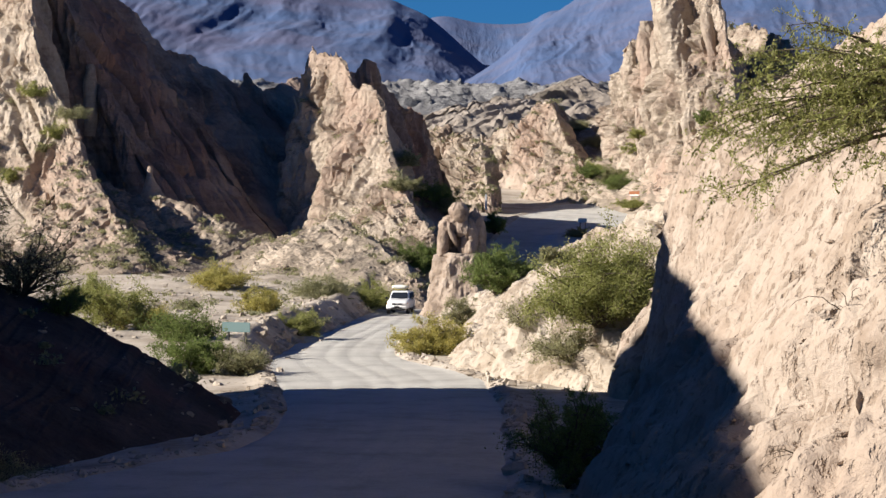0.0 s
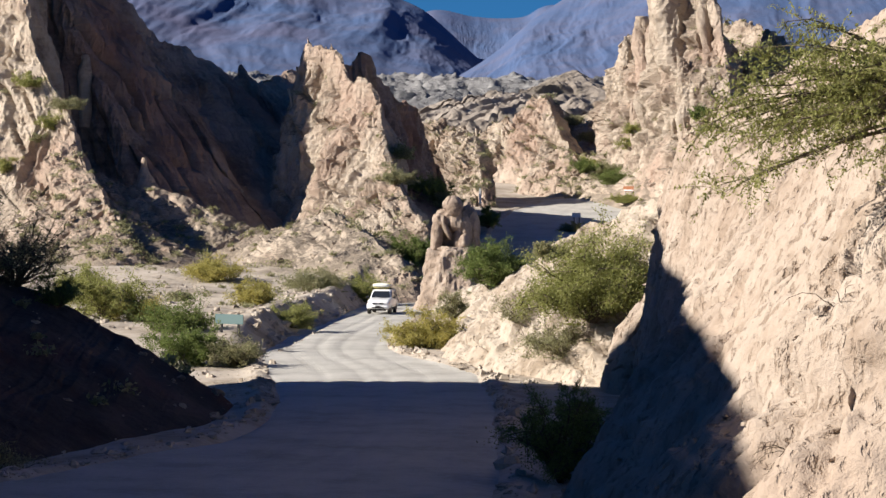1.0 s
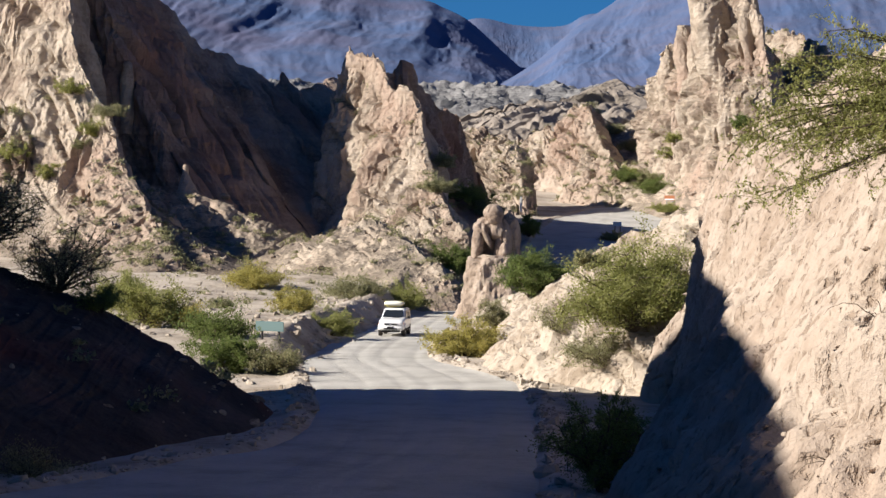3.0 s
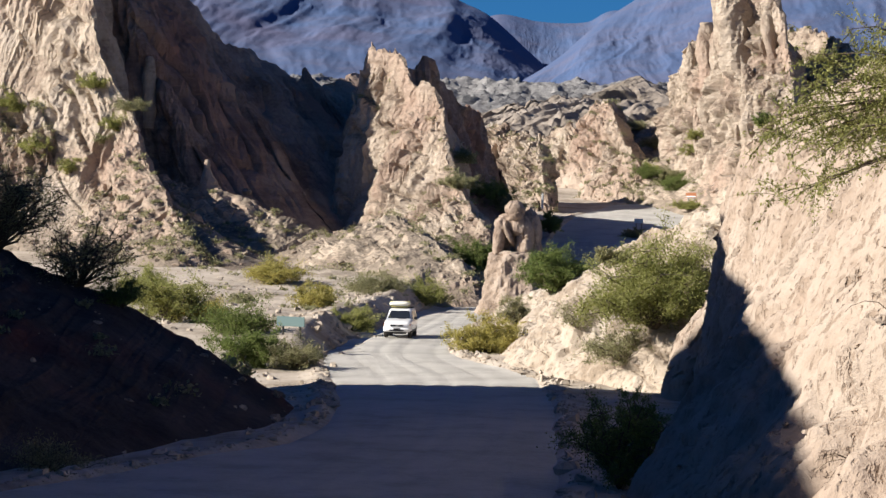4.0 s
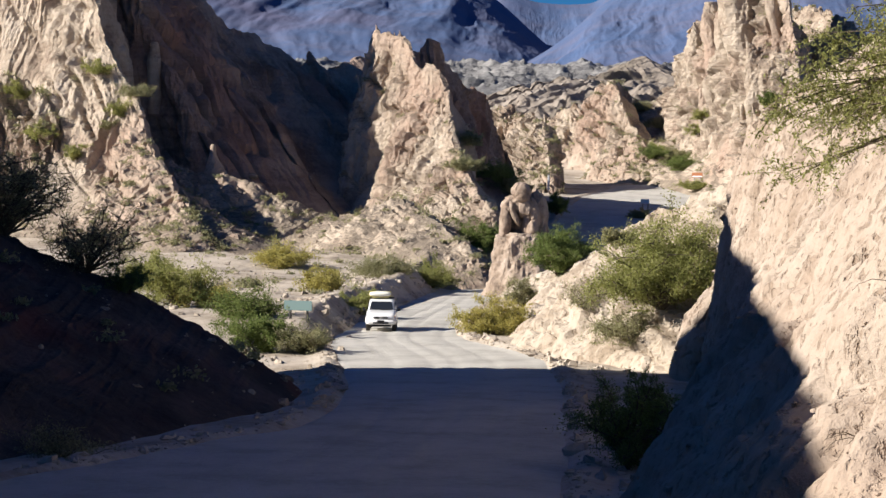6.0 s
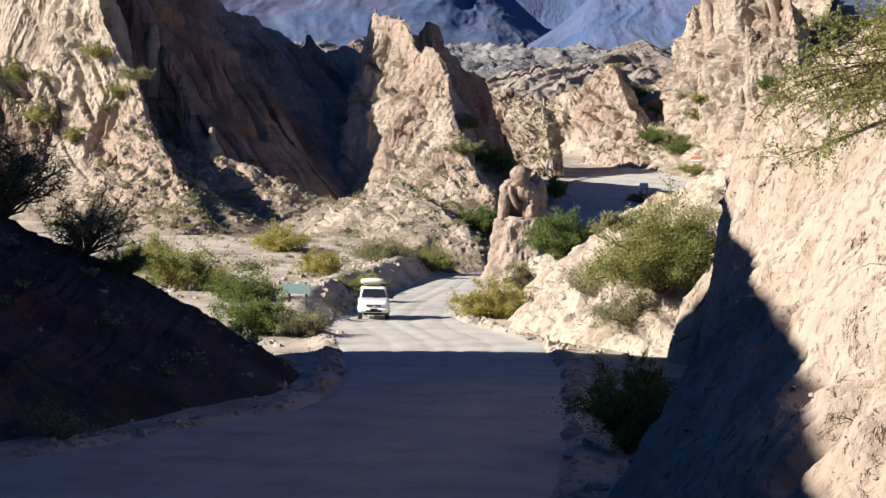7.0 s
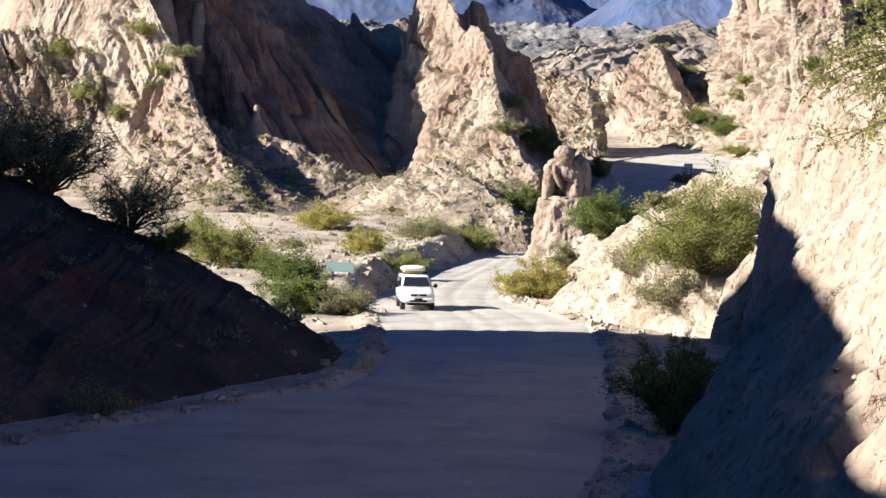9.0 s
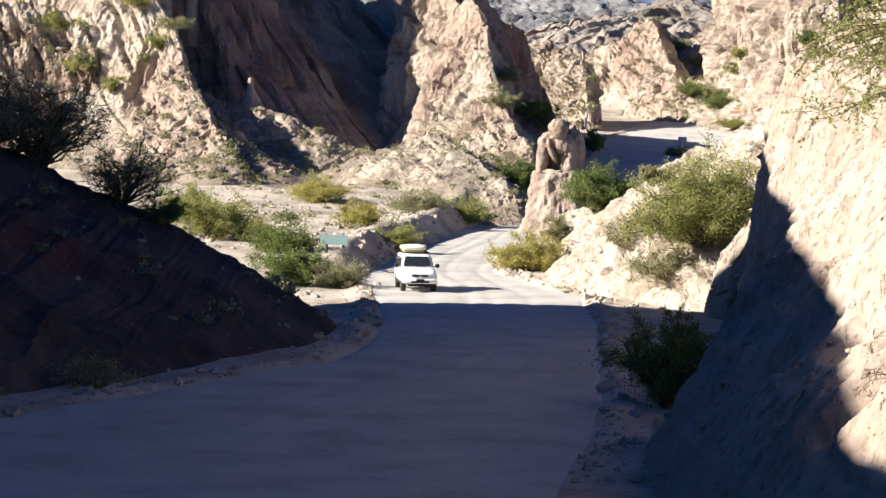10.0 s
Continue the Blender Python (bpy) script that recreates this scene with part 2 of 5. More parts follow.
def ridge(name, crest, left, right, mat, label, category="rock formation", seed=1, n=220, m=130, power=1.5, jag=0.8, jag_len=0.5,
          rough=0.9, flute=0.8, freq=0.25, lean=0.35, floor_dip=0.6, talus=0.16, grit=0.7, slabs=1.0, rills=0.6, rills_per_m=0.4, smooth=False, rock_from=0.08, columns=0.7, clefts=0.0, cleft_rate=0.3):
    """A badland ridge along a crest line: slopes of the given widths on its left and right, gullied and broken into fins."""
    c = spline(crest, n)
    c[:, 2] += jag * (fbm(np.arange(n) * 0 + c[:, 0] * jag_len, c[:, 1] * jag_len, 0, 4, seed + 40, 0.6, True) - 0.62) * 2
    u = np.linspace(0, 1, n)
    foot = ground(c[:, 0], c[:, 1])
    c[:, 2] = foot + (c[:, 2] - foot) * np.clip(np.minimum(u, 1 - u) / 0.035, 0, 1) ** 0.6
    t = np.gradient(c[:, :2], axis=0)
    k = np.ones(41) / 41
    pad = np.pad(t, ((20, 20), (0, 0)), mode="edge")
    t = np.stack([np.convolve(pad[:, i], k, "valid") for i in (0, 1)], 1)
    t /= np.linalg.norm(t, axis=1, keepdims=True)
    side = np.stack([-t[:, 1], t[:, 0]], 1)
    u = np.linspace(0, 1, n)
    wl = spline(crest, n, left) if len(left) == len(crest) else np.interp(u, np.linspace(0, 1, len(left)), left)
    wr = spline(crest, n, right) if len(right) == len(crest) else np.interp(u, np.linspace(0, 1, len(right)), right)
    s = np.linspace(-1, 1, m)
    s = np.sign(s) * np.abs(s) ** 1.25
    off = np.where(s[None] > 0, wl[:, None] * s[None], wr[:, None] * s[None])
    x = c[:, 0:1] + side[:, 0:1] * off
    y = c[:, 1:2] + side[:, 1:2] * off
    a = np.abs(s)[None]
    # the slope's steepness wavers along the ridge
    pw = power * (1 + 0.35 * fbm(c[:, 0:1] * 0.15 + (s[None] > 0) * 50, c[:, 1:2] * 0.15, 0, 3, seed + 3))
    g = (1 - a) ** pw
    low = ground(x, y) - floor_dip * a ** 2
    z = low + (c[:, 2:3] - low) * g
    p = np.stack([x, y, z], 2)
    nrm = grid_normals(p)
    nrm *= np.sign(nrm[:, :, 2:3] + 1e-9)
    hx, hy, hz = x + lean * z, y + lean * 0.4 * z, z * 0.13
    gully = fbm(hx * freq, hy * freq, hz * freq, 5, seed + 11, 0.55, True) - 0.62
    # tilted layers, standing out as leaning slabs
    across, along = 0.85 * x + 0.3 * y + 0.42 * z, 0.85 * z - 0.42 * x
    across = across + 0.8 * fbm(x * 0.12, y * 0.12, z * 0.12, 3, seed + 60)
    slab = fbm(across * freq * 1.7, (y - 0.3 * x) * freq * 0.55, along * freq * 0.22, 5, seed + 71, 0.6, True) - 0.62
    cleft = np.abs(smooth_noise(across * freq * 2.2, (y - 0.3 * x) * freq * 0.7, along * freq * 0.2, seed + 31) * 2 - 1)
    cleft = -np.clip(1 - cleft * 4.0, 0, 1) ** 1.5
    # rills running straight down from the crest
    run = np.r_[0, np.cumsum(np.linalg.norm(np.diff(c[:, :2], axis=0), axis=1))][:, None]
    wob = 0.7 * fbm(run * 0.2, a * 3, (s[None] > 0) * 9.0, 3, seed + 80)
    rill = fbm(run * rills_per_m + wob + (s[None] > 0) * 31, a * 0.9, 0, 4, seed + 83, 0.6, True) - 0.62
    lump = fbm(x * freq * 0.9, y * freq * 0.9, z * freq * 0.4, 5, seed + 23, 0.55)
    fine = fbm(x * 1.1 + 0.5 * z, y * 1.1, z * 0.35, 4, seed + 47, 0.6, True) - 0.62
    steep = 0.15 + 0.85 * np.clip((0.86 - np.abs(nrm[:, :, 2])) / 0.3, 0, 1)   # gravel lies smooth, faces are broken
    fade = np.clip(4 * (1 - a), 0, 1) * (talus + (1 - talus) * np.clip((g - rock_from) * 2.6, 0, 1))
    tall = np.clip((c[:, 2:3] - low) / 6, 0.12, 1)
    d = fade * tall * (flute * (1.1 * gully + steep * (1.7 * slabs * slab + 1.5 * cleft)) * np.clip(a * 8, 0.2, 1) + rough * lump + 0.9 * grit * steep * fine + 1.5 * rills * rill * np.clip(a * 5, 0.1, 1))
    # upright buttresses with sharp crevices between them
    post = fbm(x * freq * 1.3 + 0.3 * z * freq, y * freq * 1.3, z * freq * 0.13, 4, seed + 91, 0.5, True) - 0.62
    d = d - fade * tall * steep * columns * 1.5 * post * np.clip(a * 8, 0.3, 1)
    if clefts:
        # cracks down the fall line, broken off here and there
        for rate, deep, sd in ((cleft_rate, 1.0, 5), (cleft_rate * 2.3, 0.55, 15), (cleft_rate * 5, 0.25, 25)):
            bend = run * rate + 0.5 * fbm(run * 0.3, a * 5, (s[None] > 0) * 9.0, 3, seed + sd) + (s[None] > 0) * 31
            line = np.abs(smooth_noise(bend, a * 2.5 * deep ** -0.5, 0, seed + sd + 2) * 2 - 1)
            line = np.clip(1 - line * (9 - 4 * deep), 0, 1) ** 1.3
            patch = step(smooth_noise(run * rate * 1.2, a * 6 / deep ** 0.5, 0, seed + sd + 4), 0.42, 0.62)
            d = d - clefts * deep * line * patch * np.clip(5 * (1 - a), 0, 1)
    p = p + nrm * d[:, :, None]
    p[:, :, 2] -= 0.2 * a ** 6
    ob = new(name, mesh_from(name, p.reshape(-1, 3), grid_faces(n, m), mat, smooth))
    ob.data.flip_normals()
    SLOPES.append((p, c[:, 2:3] - low, mat))
    return tagged(ob, label, category)


def tube(points, radii, sides=5):
    """Vertices and quads of a tapered, bent stem."""
    p = np.asarray(points, float)
    t = np.gradient(p, axis=0)
    t /= np.maximum(np.linalg.norm(t, axis=1, keepdims=True), 1e-9)
    a = np.cross(t, [0.3, 0.9, 0.2])
    a /= np.maximum(np.linalg.norm(a, axis=1, keepdims=True), 1e-9)
    b = np.cross(t, a)
    th = np.arange(sides) / sides * 2 * np.pi
    v = p[:, None] + np.asarray(radii)[:, None, None] * (np.cos(th)[None, :, None] * a[:, None] + np.sin(th)[None, :, None] * b[:, None])
    return v.reshape(-1, 3), grid_faces(len(p), sides, True)


def join(pieces):
    vs, fs, k = [], [], 0
    for v, f in pieces:
        vs.append(v)
        fs.append(f + k)
        k += len(v)
    return np.vstack(vs), np.vstack(fs)


def leaf_cards(rng, centres, size, slim=0.45):
    """Small four-cornered leaves at the given places, turned every way."""
    n = len(centres)
    a = rng.normal(size=(n, 3))
    a /= np.linalg.norm(a, axis=1, keepdims=True)
    b = np.cross(a, rng.normal(size=(n, 3)))
    b /= np.linalg.norm(b, axis=1, keepdims=True)
    L = size * rng.uniform(0.6, 1.3, (n, 1))
    v = np.stack([centres - a * L, centres + b * L * slim, centres + a * L, centres - b * L * slim], 1)
    return v.reshape(-1, 3), np.arange(4 * n).reshape(n, 4)


def bush(name, base, width, height, mat, label, category="bush", seed=1, leaves=5000, leaf=0.09, stems=16, hang=0.0, low=0.1, bare=0.0):
    """A desert shrub: many thin stems from one foot, twigs, and a ragged, gappy crown of small leaves."""
    rng = np.random.default_rng(seed)
    ob = new(name)
    ob.location = base
    wood, tips = [], []
    for i in range(stems):
        az = rng.uniform(0, 2 * np.pi)
        r = width / 2 * np.sqrt(rng.uniform(0.02, 1))
        top = np.array([np.cos(az) * r, np.sin(az) * r, height * (low + (1 - low) * rng.uniform(0.3, 1) * np.sqrt(max(0.05, 1 - (r / (width / 2)) ** 2 * 0.75)))])
        s = np.linspace(0, 1, 7)[:, None]
        mid = top * np.array([0.35, 0.35, 0.65])
        q = (1 - s) ** 2 * 0 + 2 * s * (1 - s) * mid + s ** 2 * top + rng.normal(size=(7, 3)) * 0.03 * width * s
        wood.append(tube(q, 0.012 * height * (1.15 - 0.95 * s[:, 0]) + 0.006, 4))
        for j in range(5):
            st = q[rng.integers(3, 7)]
            e = st + rng.normal(size=3) * np.array([1, 1, 0.75]) * width * 0.11 + np.array([0, 0, height * 0.05])
            w = np.linspace(0, 1, 4)[:, None]
            qq = st + (e - st) * w + rng.normal(size=(4, 3)) * 0.012 * width
            wood.append(tube(qq, 0.006 * height * (1.1 - w[:, 0]) + 0.004, 3))
            tips.append((st, e))
    v, f = join(wood)
    part("wood", mesh_from("wood", v, f, M_BARK), ob)
    k = max(1, leaves // len(tips))
    cs = []
    for st, e in tips:
        if rng.uniform() < bare:
            continue
        w = rng.uniform(0, 1.25, (k, 1))
        c = st + (e - st) * w + rng.normal(size=(k, 3)) * width * 0.035 * np.array([1, 1, 0.8])
        c[:, 2] -= hang * rng.uniform(0, 1, k)
        cs.append(c)
    c = np.vstack(cs)
    c[:, 2] = np.maximum(c[:, 2], 0.03)
    v, f = leaf_cards(rng, c, leaf)
    part("crown", mesh_from("crown", v, f, mat), ob)
    return tagged(ob, label, category)



def column(name, base, sections, mat, label, category="rock pillar", seed=1, rough=0.25, freq=0.8, n=60, m=48, squash=1.0):
    """An upright mass of rock: sections of (height, radius, shift x, shift y), gnawed by noise."""
    c = spline(sections, n)
    th = np.arange(m) / m * 2 * np.pi
    x = base[0] + c[:, 2:3] + c[:, 1:2] * np.cos(th)[None]
    y = base[1] + c[:, 3:4] + c[:, 1:2] * np.sin(th)[None] * squash
    z = base[2] + np.repeat(c[:, 0:1], m, 1)
    d = rough * (1.6 * (fbm(x * freq, y * freq, z * freq * 0.35, 5, seed, 0.55, True) - 0.6) + fbm(x * freq, y * freq, z * freq, 4, seed + 9))
    d = d * np.clip(c[:, 1:2] / 0.5, 0, 1)
    x, y = x + d * np.cos(th)[None], y + d * np.sin(th)[None]
    z = z + 0.5 * d
    p = np.stack([x, y, z], -1)
    ob = new(name, mesh_from(name, p.reshape(-1, 3), grid_faces(n, m, True), mat, False))
    ob.data.flip_normals()
    return tagged(ob, label, category)


def pinnacle(parent, place, tall, radius, seed, lean=-0.22, mat=None):
    """A leaning, angular slab of rock standing out of a ridge."""
    rng = np.random.default_rng(seed)
    deep = 5.0
    h, n, m = tall + deep, 26 if radius < 1.2 else 80, 16 if radius < 1.2 else 64
    u = np.linspace(0, 1, n)[:, None]
    r = radius * np.clip(0.15 + 2.6 * u, 0, 1.35 - 0.5 * u) * (1 - u ** rng.uniform(3, 7))
    th = np.arange(m)[None] / m * 2 * np.pi
    turn, thin = rng.uniform(0.3, 1.2), rng.uniform(0.35, 0.6)
    a, b = r * np.sign(np.cos(th)) * np.abs(np.cos(th)) ** 0.7, r * thin * np.sign(np.sin(th)) * np.abs(np.sin(th)) ** 0.7
    up = np.clip(u * h - deep, 0, None)
    x = place[0] + a * math.cos(turn) - b * math.sin(turn) + lean * up * rng.uniform(0.5, 1.6)
    y = place[1] + 0.7 + radius * 0.9 + a * math.sin(turn) + b * math.cos(turn)
    z = place[2] - deep + h * u + 0 * th
    k = 0.9 / radius
    d = radius * (0.9 * (fbm(x * k, y * k, z * k * 0.4, 5 if radius < 1.2 else 7, seed, 0.6, True) - 0.6) + 0.5 * fbm(x * k * 0.5, y * k * 0.5, z * k * 0.5, 3, seed + 9))
    x, y, z = x + d * np.cos(th), y + d * np.sin(th), z + 0.9 * d * u
    ob = new("pinnacle", mesh_from("pinnacle", np.stack([x, y, z], -1).reshape(-1, 3), grid_faces(n, m, True), mat or M_ROCK, False))
    ob.data.flip_normals()
    ob.parent = parent
    return ob


def crags(rock, count, seed, low, high, tall, radius, start=0.0, end=1.0):
    """Slabs standing out of the last ridge's face: between two shares of the slope's width (minus: its right) and of its length."""
    rng = np.random.default_rng(seed)
    p = SLOPES[-1][0]
    n, m = p.shape[:2]
    for k in range(count):
        i = int(n * rng.uniform(start, end))
        j = int((m - 1) * (0.5 + 0.5 * math.copysign(abs(rng.uniform(low, high)) ** 0.8, low)))
        h = rng.uniform(*tall)
        pinnacle(rock, p[i, j] - np.array([0, 0, 0.25 * h]), h, rng.uniform(*radius), seed + k, mat=rock.data.materials[0])


# ---------------------------------------------------------------- ground and road
def axis(stretches):
    out = []
    for a, b, d in stretches:
        out.append(np.arange(a, b, d))
    return np.concatenate(out + [[stretches[-1][1]]])


def build_ground():
    xs = axis([(-4000, -600, 400), (-600, -120, 40), (-120, -40, 4), (-40, -22, 1), (-22, 22, 0.3), (22, 45, 1), (45, 120, 4), (120, 600, 40), (600, 4000, 400)])
    ys = axis([(-600, -60, 60), (-60, 40, 4), (40, 260, 0.55), (260, 380, 1.5), (380, 700, 20), (700, 4900, 200)])
    x, y = np.meshgrid(xs, ys, indexing="ij")
    z = ground(x, y)
    off = road_offset(x, y)
    z = np.where((y < 380) & (y > -40), z - 0.10 * (1 - step(off, -0.6, 0.3)), z)
    p = np.stack([x, y, z], -1)
    ob = new("ground", mesh_from("ground", p.reshape(-1, 3), grid_faces(len(xs), len(ys)), M_GROUND, True))
    return tagged(ob, "pale dry sandy ground with gravel and low humps", "ground", kind="structure")


def build_road():
    n, m = 900, 41
    line = spline(ROAD, n)
    half = np.interp(line[:, 1], ROAD_LINE[:, 1], ROAD_HALF)
    s = np.linspace(-1, 1, m)
    fray = 0.55 * fbm(line[:, 1:2] * 0.12, np.sign(s)[None] * 3.0, 0, 4, 21)
    x = line[:, 0:1] + s[None] * (half[:, None] + 0.25 + fray * s[None] ** 2)
    y = np.repeat(line[:, 1:2], m, 1)
    edge = np.abs(s)[None] * (half[:, None] + 0.25) - half[:, None]
    z = ground(x, y) + 0.02 + 0.05 * (1 - s[None] ** 2) - 0.16 * step(edge, -0.3, 0.25)
    d = s[None] * half[:, None]
    for lane in (-1.9, -0.4, 0.5, 2.0):
        z = z - 0.035 * np.exp(-((d - lane - 0.35 * fbm(y * 0.05, lane, 0, 2, 4)) / 0.22) ** 2)
    z = z + 0.008 * fbm(x * 1.8, y * 0.25, 0, 3, 14)
    ob = new("road", mesh_from("road", np.stack([x, y, z], -1).reshape(-1, 3), grid_faces(n, m), M_ROAD, True))
    return tagged(ob, "pale dusty gravel road with faint wheel ruts", "road", kind="structure")


build_ground()
build_road()

# ---------------------------------------------------------------- rock formations
SLABS = [((23.88, 355.0, 28.62), 7, 2.0), ((25.21, 345.0, 30.0), 8, 1.9), ((26.48, 339.0, 30.58), 7, 1.5), ((27.03, 331.0, 32.32), 10, 2.2), ((28.67, 324.0, 33.45), 12, 2.6), ((29.95, 318.0, 31.38), 10, 1.8), ((25.49, 334.0, 21.41), 5, 1.5), ((27.3, 326.0, 22.75), 6, 1.6), ((28.71, 316.0, 19.76), 5, 1.5)]
BANK_CREST = [(-7.24, 104.0, -0.68), (-7.54, 104.0, -0.12), (-8.19, 104.0, 0.51), (-9.59, 104.0, 1.32), (-11.3, 104.0, 2.41), (-13.86, 104.0, 3.63), (-16.0, 104.0, 4.65), (-18.13, 104.0, 5.71), (-20.27, 104.0, 6.62), (-23.47, 104.0, 7.94)]
spur = ridge("rock_ridge", [(-67.52, 300, 38.0), (-50.77, 272, 42.5), (-42.29, 262, 44.59), (-39.04, 257, 38.17), (-37.4, 252, 30.46), (-36.4, 249, 24.65), (-35.7, 247.5, 21.05), (-34.3, 246, 17.99), (-32.2, 244, 15.19), (-30.9, 241, 11.45), (-29.0, 238, 8.52), (-26.17, 233, 6.06), (-22.42, 227, 3.90), (-17.51, 220, 2.06)],
      [15, 13, 11, 9, 8], [34, 30, 20, 15, 11, 8, 6], M_ROCK, "tall beige rock spur with fluted pinnacles above gravel slopes", seed=2, n=520, m=300, power=1.9, jag=0.8, freq=0.34, talus=0.07, rock_from=0.26, rough=0.4, flute=0.55, rills=1.5, rills_per_m=0.5, grit=0.6, columns=1.0)
crags(spur, 15, 210, -0.34, -0.04, (1.0, 2.8), (0.6, 1.2), 0.3, 0.8)
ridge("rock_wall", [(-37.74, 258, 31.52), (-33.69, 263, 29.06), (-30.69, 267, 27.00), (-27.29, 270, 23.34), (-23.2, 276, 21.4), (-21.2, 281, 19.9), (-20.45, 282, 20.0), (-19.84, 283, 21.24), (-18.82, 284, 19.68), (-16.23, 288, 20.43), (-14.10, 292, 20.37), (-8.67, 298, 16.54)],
      [14, 14], [22, 26, 26, 24, 20], M_REDDISH_SHADED, "dark shaded rock wall closing a hollow, toothed skyline", seed=5, n=360, m=220, power=1.5, jag=0.4, rough=0.8, flute=0.9, freq=0.26, rills=1.2, rills_per_m=0.25, columns=1.3)
# rock like its neighbours, in the colour darkened for shade
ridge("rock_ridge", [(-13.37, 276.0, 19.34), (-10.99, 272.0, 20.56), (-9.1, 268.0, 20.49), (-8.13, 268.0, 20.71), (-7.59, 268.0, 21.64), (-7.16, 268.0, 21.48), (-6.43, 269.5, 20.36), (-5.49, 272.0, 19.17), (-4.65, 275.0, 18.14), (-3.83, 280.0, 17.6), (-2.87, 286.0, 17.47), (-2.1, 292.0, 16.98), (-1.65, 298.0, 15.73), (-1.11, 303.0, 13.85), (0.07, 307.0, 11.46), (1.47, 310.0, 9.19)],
      [8, 9, 8, 6], [3, 2.6, 2.0, 1.6, 1.2, 0.9], M_REDDISH_SHADED, "shaded jagged rock ridge falling towards the road", seed=11, n=300, m=170, power=1.4, jag=0.5, freq=0.34, columns=1.1)
tower = ridge("rock_tower", [(-13.1, 266.0, 17.5), (-12.75, 264.0, 19.4), (-12.4, 262.0, 21.24), (-12.05, 260.0, 22.13), (-10.9, 259.0, 21.88), (-9.82, 258.0, 21.67), (-9.01, 256.0, 20.64), (-8.36, 254.0, 19.11), (-7.63, 252.0, 18.31), (-6.92, 250.0, 18.64), (-5.76, 248.0, 17.86), (-5.1, 246.0, 16.14), (-4.78, 243.0, 13.84), (-4.2, 239.0, 11.33), (-2.99, 233.0, 8.42), (-1.52, 227.0, 6.35), (-0.35, 222.0, 4.6)],
      [5, 6, 6, 6, 5], [4, 5, 5.5, 6, 6, 6.5, 7, 7, 7.5, 8, 8.5, 8.5, 8.5, 8, 7, 6, 4], M_ROCK, "craggy pale rock tower with a sunlit flank", seed=8, n=440, m=280, power=1.45, jag=0.55, jag_len=0.6, freq=0.36, rock_from=0.1, slabs=0.9, rough=0.5, flute=0.55, rills=1.5, rills_per_m=0.42, grit=0.55, columns=0.9, clefts=0.5, cleft_rate=0.35)
crags(tower, 14, 230, -0.4, -0.03, (0.8, 2.0), (0.5, 1.0), 0.15, 0.85)
crags(tower, 12, 600, -0.05, -0.005, (0.7, 1.5), (0.3, 0.55), 0.12, 0.6)
ridge("rock_mound", [(-35.3, 250.0, 10.6), (-31.5, 246.0, 10.2), (-28.03, 244.0, 9.3), (-24.97, 243.0, 8.6), (-21.92, 242.0, 7.72), (-18.42, 241.0, 6.38), (-14.45, 240.0, 5.06), (-11.35, 236.0, 5.51), (-9.21, 230.0, 6.41), (-8.04, 226.0, 6.44), (-6.64, 222.0, 5.67), (-4.73, 217.0, 4.5), (-2.89, 212.0, 3.22), (-1.48, 207.0, 2.0)],
      [7, 7, 7, 7, 7, 6, 5, 4, 3], [8, 8, 8, 9, 10, 10, 9, 8, 7, 6, 4], M_ROCK, "low pale gravel rim below the hollow beside the road", "mound", seed=14, n=420, m=190, power=1.15, jag=0.5, rough=0.7, flute=0.9, freq=0.45, rills=0.9, rills_per_m=0.4, columns=0.9, talus=0.3)
ridge("rock_ridge", [(-2.01, 340.0, 16.3), (-0.51, 337.0, 17.32), (1.39, 334.0, 16.85), (3.05, 331.0, 15.98), (4.28, 327.0, 14.83), (4.76, 323.0, 12.66), (5.03, 318.0, 10.02), (5.49, 314.0, 8.6)],
      [3, 3, 2.5, 2, 1.5], [5, 6, 6, 6, 5, 4], M_ROCK, "tilted pale rock slabs behind the road bend", seed=17, n=260, m=160, power=1.2, jag=0.8, freq=0.4, slabs=2.6, clefts=0.9, cleft_rate=0.4)
fin = ridge("rock_ridge", [(3.6, 389, 9.5), (5.21, 386.0, 15.8), (6.22, 382.0, 17.42), (8.08, 379.0, 18.13), (9.32, 377.0, 19.15), (10.29, 376.0, 18.21), (11.24, 375.0, 19.4), (12.25, 374.0, 21.34), (13.38, 372.0, 21.88), (14.51, 370.0, 20.92), (15.15, 367.0, 18.45), (16.22, 364.0, 16.16), (18.24, 360.0, 13.0)],
      [9, 9, 7], [4, 5, 6, 5, 4], M_ROCK, "sunlit pale rock fin above the road bend", seed=20, n=280, m=160, power=1.5, jag=0.7, freq=0.36, columns=1.4)
crags(fin, 7, 250, -0.3, -0.03, (1.0, 2.6), (0.6, 1.0), 0.2, 0.8)
# added crest that lengthens the fin's shadow over the high valley
ridge("rock_ridge", [(12.6, 371, 18.5), (13.4, 374, 21.2), (14.6, 380, 21.9), (15.8, 388, 21.6), (16.8, 396, 19.5), (17.4, 402, 17)],
      [4], [3], M_ROCK, "pale rock crest added behind the fin to widen its shadow", seed=21, n=160, m=90, power=1.3, jag=0.6, freq=0.4, columns=1.2)
ridge("rock_mound", [(12.6, 376, 8.5), (15.12, 372.0, 10.85), (17.45, 366.0, 13.41), (19.34, 360.0, 13.62), (21.4, 352.0, 13.23), (23.69, 344.0, 12.0), (25.86, 336.0, 11.0)],
      [6, 7, 6], [5, 6, 6, 5], M_ROCK, "rounded pale earth mound behind the road", "mound", seed=53, n=200, m=120, power=1.05, jag=0.4, rough=0.6, flute=0.6, freq=0.4)
